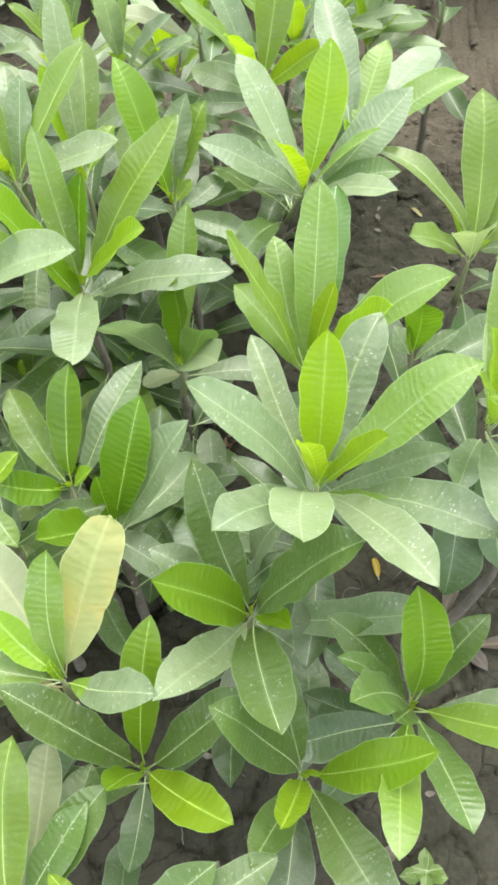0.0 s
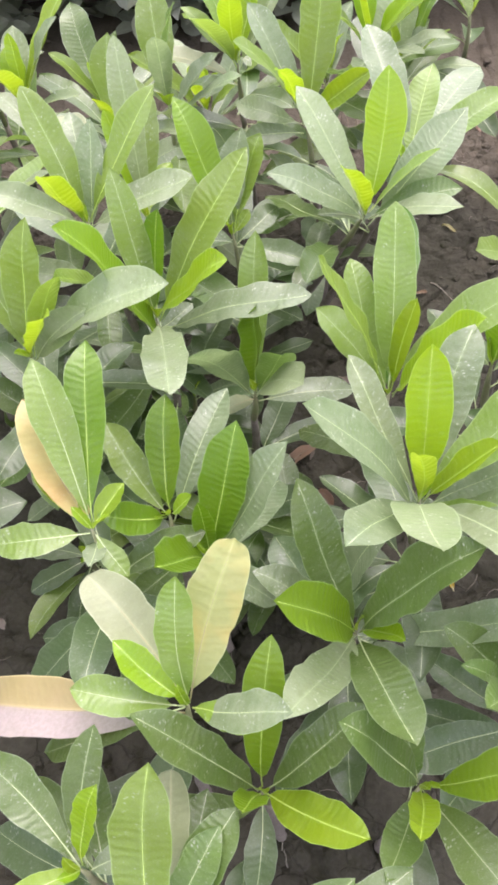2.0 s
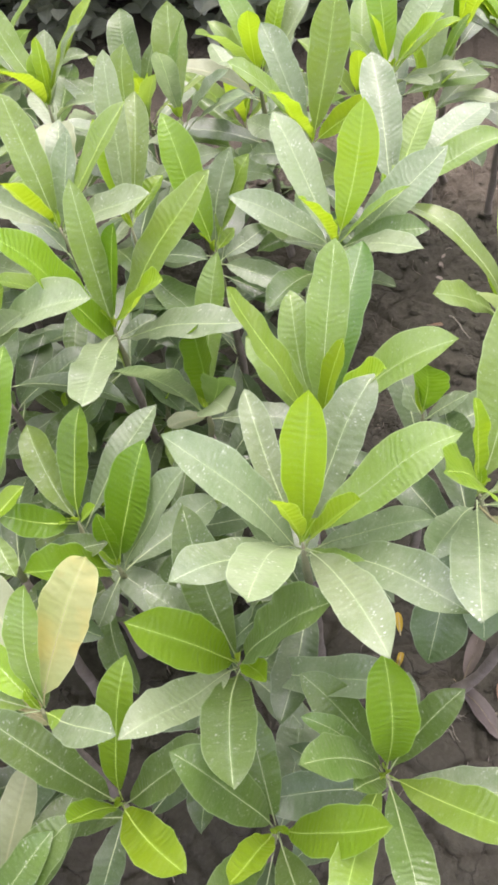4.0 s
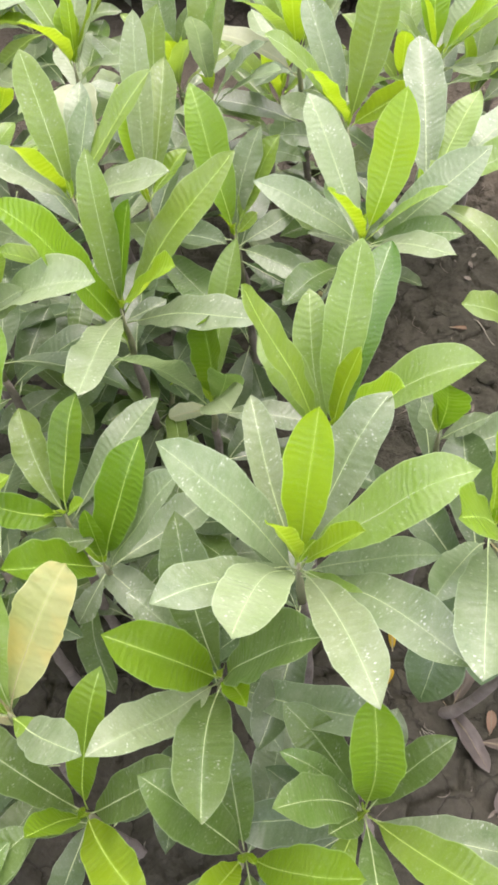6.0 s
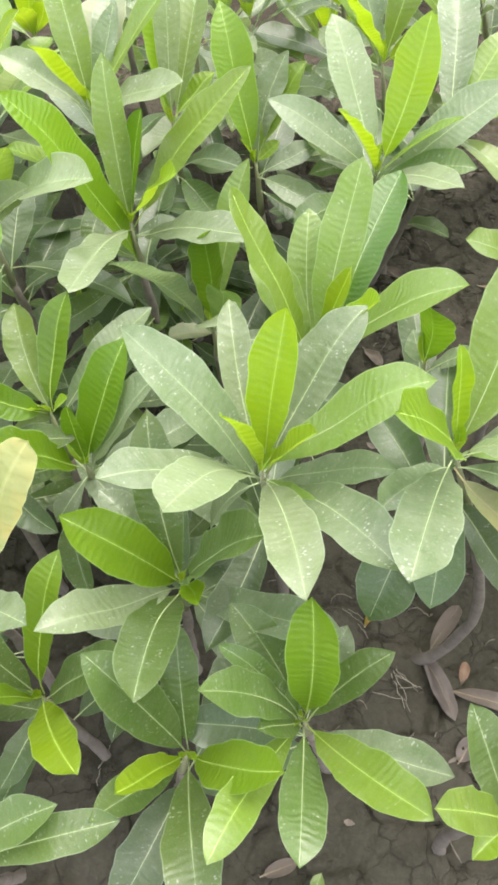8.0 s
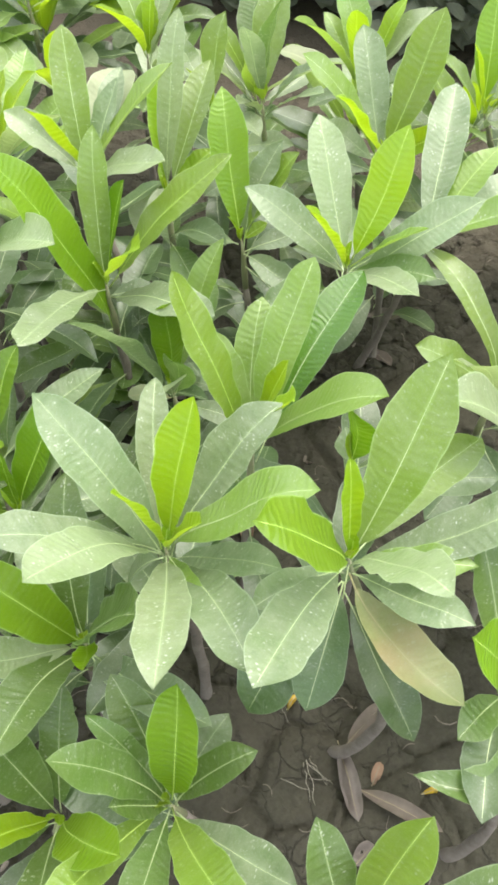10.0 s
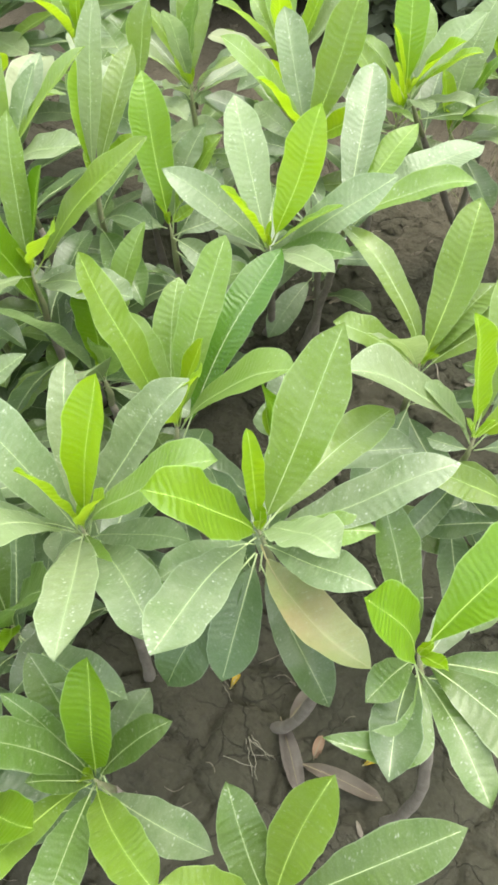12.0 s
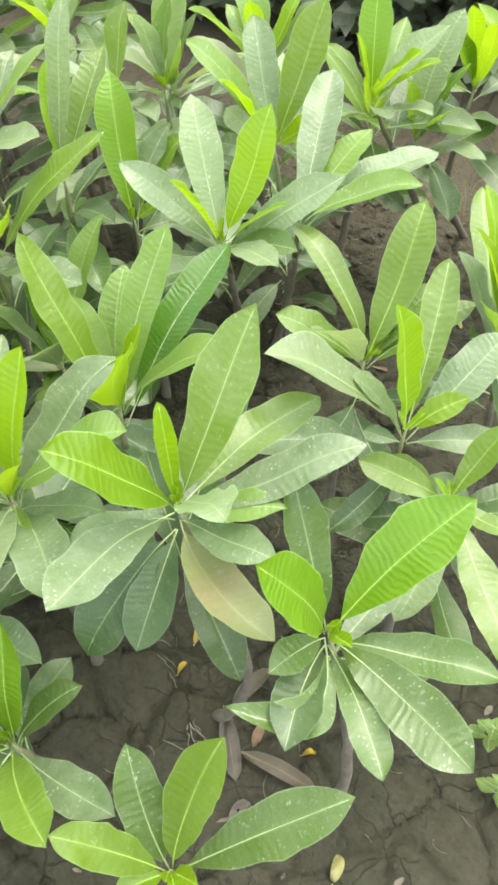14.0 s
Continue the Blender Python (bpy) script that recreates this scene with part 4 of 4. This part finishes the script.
# ---- a tall dark hedge that closes the bed ----
def hedge_bush(seed, x, y):
    rng = random.Random(seed)
    bush = tagged(new("hedge_bush"), "tall dense dusty dark green hedge bush behind the bed", "hedge", "bushes of the hedge")
    bush.location = (x, y, soil_height(x, y) - 0.02)
    ends = []
    for i in range(9):
        a = rng.uniform(0, 6.28)
        reach = rng.uniform(0.1, 0.32)
        pts = [Vector((math.cos(a) * reach * s, math.sin(a) * reach * s, 0.85 * s * rng.uniform(0.9, 1.05))) for s in np.linspace(0, 1, 7)]
        part("branch", tube(bmesh.new(), pts, [0.014 * (1 - 0.7 * s) for s in np.linspace(0, 1, 7)], 6), BARK, bush)
        ends += pts[1:]
    bm = bmesh.new()
    layer, rim = bm.loops.layers.uv.new("leaf"), bm.loops.layers.uv.new("rim")
    for i in range(860):
        at = rng.choice(ends) + Vector((rng.gauss(0, 0.1), rng.gauss(0, 0.1), rng.gauss(0, 0.08)))
        at.z = max(at.z, 0.05)
        along, side, up = leaf_frame(rng.uniform(0, 360), rng.uniform(-40, 40), rng.uniform(-30, 30))
        long, wide = rng.uniform(0.07, 0.11), rng.uniform(0.026, 0.042)
        rows = []
        for s, w, h in ((0, 0.08, 0), (0.3, 0.85, 0.06), (0.6, 1.0, 0.07), (0.85, 0.6, 0.04), (1, 0.03, 0)):
            rows.append([(bm.verts.new(at + along * (long * s) + side * (wide * w * q) + up * (long * h + 0.25 * wide * abs(q) * w)), (wide * w * q, long * s), (q, s)) for q in (-1, 0, 1)])
        for r0, r1 in zip(rows, rows[1:]):
            for j in range(2):
                corner = (r0[j], r0[j + 1], r1[j + 1], r1[j])
                f = bm.faces.new([c[0] for c in corner])
                for lp, c in zip(f.loops, corner):
                    lp[layer].uv, lp[rim].uv = c[1], c[2]
    tagged(part("foliage", bm, LEAF["h"], bush, "dense dark green foliage"), kind="stuff")
    return bush


hedge = hedge_bush(5, -2.6, 2.84)
for k in range(1, 14):
    copy_thing(hedge, pose(-2.6 + 0.36 * k, 2.84 + 0.12 * (k % 2) + (0.3 if k > 7 else 0), 0, 0, 0, 77 * k))
for k in range(12):
    copy_thing(hedge, pose(-2.4 + 0.38 * k, 3.35 + 0.1 * (k % 2), 0, 0, 0, 50 * k + 20))


# ---- litter on the soil ----
def fallen_leaf(x, y, bearing, length, width, material):
    """A dry or yellow leaf that lies on the soil, its rims curled up."""
    rng = random.Random(round(1000 * (x * 7 + y)))
    kind = "yellow" if material in (FALLEN_YELLOW, FALLEN_PALE) else "reddish-brown" if material == DEAD_RED else "grey-brown"
    leaf = tagged(new("fallen_leaf"), kind + " fallen leaf curled up on the soil", "fallen leaf", "fallen leaves on the soil")
    a = radians(bearing)
    along, side = Vector((math.cos(a), math.sin(a), 0)), Vector((-math.sin(a), math.cos(a), 0))
    leaf.location = (x, y, 0)
    bm = bmesh.new()
    curl, hump, twist = rng.uniform(0.5, 1.1), rng.uniform(0.02, 0.1), rng.uniform(-0.5, 0.5)
    rows = []
    for i in range(11):
        s = i / 10
        half = 0.5 * width * (s ** 0.6 * (1 - s) ** 0.5) / 0.47 + 0.0008
        row = []
        for j in range(-3, 4):
            q = j / 3
            flat = along * (s * length) + side * (q * half * (1 - 0.25 * curl * abs(q)))
            z = soil_height(x + flat.x, y + flat.y) + 0.004 + curl * 0.5 * half * q * q + hump * length * math.sin(math.pi * s) + twist * half * q * s * 0.6
            row.append(bm.verts.new((flat.x, flat.y, max(z, soil_height(x + flat.x, y + flat.y) + 0.002) + 0.002 * noise.noise(Vector((flat.x, flat.y, x)) * 60))))
        rows.append(row)
    for r0, r1 in zip(rows, rows[1:]):
        for j in range(6):
            bm.faces.new((r0[j], r0[j + 1], r1[j + 1], r1[j]))
    bmesh.ops.solidify(bm, geom=bm.faces[:], thickness=0.0006)
    part("blade", bm, material, leaf)
    bm = bmesh.new()
    pts = []
    for s in np.linspace(-0.12, 0.95, 9):
        p = along * (s * length)
        pts.append(Vector((p.x, p.y, soil_height(x + p.x, y + p.y) + 0.0052 + hump * length * max(0.0, math.sin(math.pi * s)))))
    part("midrib", tube(bm, pts, [0.0013 * (1 - 0.75 * i / 8) for i in range(9)], 5), STRAW if kind != "yellow" else RIB_DRY, leaf)
    return leaf


def twig(start, stop, radius):
    rng = random.Random(round(1000 * (start[0] + 5 * start[1])))
    a, b = Vector((*start, 0)), Vector((*stop, 0))
    span = (b - a).length
    pts = []
    for i in range(7):
        s = i / 6
        p = a.lerp(b, s) + Vector((rng.uniform(-1, 1), rng.uniform(-1, 1), 0)) * 0.05 * span * (0 < i < 6)
        pts.append(Vector((p.x, p.y, soil_height(p.x, p.y) + radius + 0.001 + 0.12 * span * math.sin(math.pi * s) * rng.uniform(0.2, 1))))
    ob = new("twig", mesh_of("twig", tube(bmesh.new(), [p - pts[0] for p in pts], [radius * (1 - 0.5 * i / 6) for i in range(7)], 6), TWIG))
    ob.location = pts[0]
    return tagged(ob, "thin dry pale twig lying on the soil", "twig", "twigs on the soil")


fallen_leaf(0.224, 0.540, 82, 0.027, 0.014, FALLEN_YELLOW)
fallen_leaf(0.222, 0.604, 102, 0.041, 0.016, FALLEN_YELLOW)
fallen_leaf(0.622, 0.379, 97, 0.041, 0.02, FALLEN_PALE)
fallen_leaf(0.335, 1.673, -55, 0.052, 0.014, FALLEN_PALE)
fallen_leaf(-0.114, 1.445, 56, 0.033, 0.014, FALLEN_PALE)
fallen_leaf(0.499, 2.151, -91, 0.072, 0.016, DEAD_RED)
fallen_leaf(0.228, 1.403, 4, 0.035, 0.014, DEAD_RED)
fallen_leaf(0.335, 0.525, -50, 0.122, 0.04, DEAD_GREY)
fallen_leaf(0.394, 0.478, 3, 0.145, 0.036, DEAD)
fallen_leaf(0.409, 0.498, 93, 0.038, 0.02, DEAD_RED)
fallen_leaf(0.436, 0.373, 73, 0.046, 0.035, DEAD_GREY)
fallen_leaf(-0.021, 1.510, 48, 0.102, 0.03, DEAD)
fallen_leaf(-0.011, 1.399, -16, 0.068, 0.04, DEAD)
fallen_leaf(-0.103, 0.895, 39, 0.091, 0.05, DEAD_RED)
fallen_leaf(-0.003, 0.792, 129, 0.055, 0.04, DEAD_RED)
fallen_leaf(0.344, 0.536, 74, 0.098, 0.04, DEAD)
fallen_leaf(0.197, 0.101, 41, 0.055, 0.03, DEAD)
fallen_leaf(0.033, 1.143, -31, 0.058, 0.03, DEAD)
fallen_leaf(-0.006, 1.349, 86, 0.064, 0.04, DEAD_GREY)
fallen_leaf(-0.080, 1.497, 33, 0.087, 0.035, DEAD)
fallen_leaf(0.490, 0.528, 41, 0.025, 0.012, FALLEN_YELLOW)
fallen_leaf(0.096, 0.032, -22, 0.068, 0.03, DEAD_GREY)
fallen_leaf(0.618, 0.386, 96, 0.036, 0.016, FALLEN_PALE)
fallen_leaf(-0.157, 0.877, -20, 0.057, 0.02, DEAD_RED)
twig((0.186, 0.555), (0.226, 0.548), 0.0008)
twig((0.294, 0.476), (0.340, 0.419), 0.0008)
twig((0.297, 0.480), (0.343, 0.458), 0.0007)
twig((0.312, 0.452), (0.346, 0.469), 0.0008)
twig((0.176, 0.550), (0.221, 0.538), 0.0007)
twig((0.211, 0.535), (0.236, 0.519), 0.0007)
twig((0.292, 0.470), (0.330, 0.420), 0.0008)
twig((0.301, 0.470), (0.351, 0.465), 0.0007)
twig((-0.117, 0.145), (-0.114, 0.185), 0.0009)
twig((-0.108, 0.121), (-0.113, 0.147), 0.0009)
twig((0.316, 1.735), (0.372, 1.692), 0.0008)
twig((0.364, 1.971), (0.441, 1.934), 0.0015)
twig((0.277, 1.449), (0.331, 1.373), 0.0018)
twig((-0.109, 1.662), (-0.034, 1.666), 0.0010)
twig((-0.041, 1.768), (0.011, 1.840), 0.0010)
twig((0.454, 1.504), (0.412, 1.465), 0.0008)
twig((0.271, 0.426), (0.328, 0.435), 0.0008)
twig((0.294, 0.474), (0.340, 0.464), 0.0008)
twig((0.043, 1.735), (-0.053, 1.654), 0.0014)


# ---- clods, crumbs and dry grass ----
def clods():
    rng = random.Random(21)
    vs, fs = [], []
    shape = bmesh.new()
    bmesh.ops.create_icosphere(shape, subdivisions=2, radius=1.0)
    shape.verts.ensure_lookup_table()
    unit = [v.co.copy() for v in shape.verts]
    tri = [[v.index for v in f.verts] for f in shape.faces]
    shape.free()
    for i in range(760):
        if i < 300:
            x, y, r = rng.uniform(-0.1, 0.75), rng.uniform(1.15, 2.2), 0.004 + 0.018 * rng.random() ** 3
        elif i < 560:
            x, y, r = rng.uniform(-0.5, 0.95), rng.uniform(0.1, 1.2), rng.uniform(0.002, 0.008)
        else:
            x, y, r = rng.uniform(-1.2, 1.2), rng.uniform(0.8, 2.8), rng.uniform(0.004, 0.018)
        base, off = len(vs), Vector((rng.uniform(0, 50), rng.uniform(0, 50), 0))
        flat = rng.uniform(0.45, 0.75)
        z = soil_height(x, y)
        for u in unit:
            k = r * (1 + 0.45 * noise.noise(u * 1.3 + off) + 0.2 * noise.noise(u * 3.5 + off))
            vs.append((x + u.x * k * 1.2, y + u.y * k, z + r * 0.15 + u.z * k * flat))
        fs += [[base + j for j in t] for t in tri]
    m = bpy.data.meshes.new("soil_clods")
    m.from_pydata(vs, [], fs)
    m.materials.append(SOIL)
    return tagged(new("soil_clods", m), "loose clods and crumbs of dark soil", "soil", kind="stuff")


clods()


def soil_litter():
    """Countless scraps on the soil: bits of dry leaf, thin roots and stalks."""
    rng = random.Random(77)
    bm = bmesh.new()
    for i in range(330):
        x, y = (rng.uniform(-0.1, 0.8), rng.uniform(0.05, 2.3)) if i < 240 else (rng.uniform(-0.8, -0.1), rng.uniform(0.0, 2.0))
        a, span = rng.uniform(0, 6.28), rng.uniform(0.012, 0.05)
        if i % 5:
            turn, pts = rng.uniform(-1.4, 1.4), []
            for s in np.linspace(0, 1, 5):
                px, py = x + span * s * math.cos(a + turn * s), y + span * s * math.sin(a + turn * s)
                pts.append(Vector((px, py, soil_height(px, py) + 0.002 + 0.006 * s * (1 - s))))
            tube(bm, pts, [rng.uniform(0.0004, 0.001)] * 5, 4)
        else:
            wide, rows = span * rng.uniform(0.15, 0.4), []
            u, v = Vector((math.cos(a), math.sin(a), 0)), Vector((-math.sin(a), math.cos(a), 0))
            for s, w in ((0, 0.3), (0.3, 1), (0.7, 0.8), (1, 0.2)):
                row = []
                for q in (-1, 0, 1):
                    f = u * (0.6 * span * s) + v * (0.5 * wide * w * q)
                    row.append(bm.verts.new((x + f.x, y + f.y, soil_height(x + f.x, y + f.y) + 0.003 + 0.3 * wide * abs(q) * rng.uniform(0.4, 1.2))))
                rows.append(row)
            for r0, r1 in zip(rows, rows[1:]):
                for j in range(2):
                    bm.faces.new((r0[j], r0[j + 1], r1[j + 1], r1[j]))
    return tagged(new("soil_litter", mesh_of("soil_litter", bm, SCRAP)), "dry leaf scraps and thin roots strewn on the soil", "litter", kind="stuff")


soil_litter()


def dry_grass(name, x, y, count, reach, high, seed, material, label):
    rng = random.Random(seed)
    bm = bmesh.new()
    for i in range(count):
        a, r = rng.uniform(0, 6.28), reach * math.sqrt(rng.random())
        p = Vector((x + r * math.cos(a), y + r * math.sin(a), 0))
        p.z = soil_height(p.x, p.y)
        lean = Vector((rng.uniform(-1, 1), rng.uniform(-1, 1), 0)) * rng.uniform(0.2, 0.9)
        h = high * rng.uniform(0.5, 1.0)
        tube(bm, [p + (Vector((0, 0, 1)) * s + lean * s * s) * h for s in np.linspace(0, 1, 5)], [0.0011 * (1 - 0.85 * s) for s in np.linspace(0, 1, 5)], 3)
    ob = new(name, mesh_of(name, bm, material))
    return tagged(ob, label, "grass", kind="stuff")


dry_grass("dry_grass", 0.2, 2.15, 26, 0.2, 0.12, 3, STRAW, "sparse dry grass blades on the soil")
dry_grass("green_grass", 0.17, 2.2, 16, 0.18, 0.1, 4, GRASS, "a few thin green grass blades")


def weed(x, y, seed):
    """A small soft weed with ovate leaves in pairs."""
    rng = random.Random(seed)
    plant = tagged(new("weed"), "small low weed with round soft green leaves", "weed", "weeds on the soil")
    plant.location = (x, y, soil_height(x, y) - 0.004)
    part("stem", tube(bmesh.new(), [Vector((0.004 * math.sin(5 * s), 0.004 * s, 0.075 * s)) for s in np.linspace(0, 1, 6)], [0.0014 * (1 - 0.5 * s) for s in np.linspace(0, 1, 6)], 5), GRASS, plant)
    for i in range(10):
        tier = i // 2
        size = 0.04 - 0.004 * tier
        add_leaf(plant, Vector((0, 0, 0.02 + 0.013 * tier)), 180 * (i % 2) + 90 * (tier % 2) + rng.uniform(-15, 15), rng.uniform(0, 35), size, size * 0.62, 0.06, "m", rng, rng.uniform(-10, 10))
    return plant


weed(0.757, 0.707, 1)
weed(0.8, 0.63, 2)
weed(0.275, 0.1, 3)
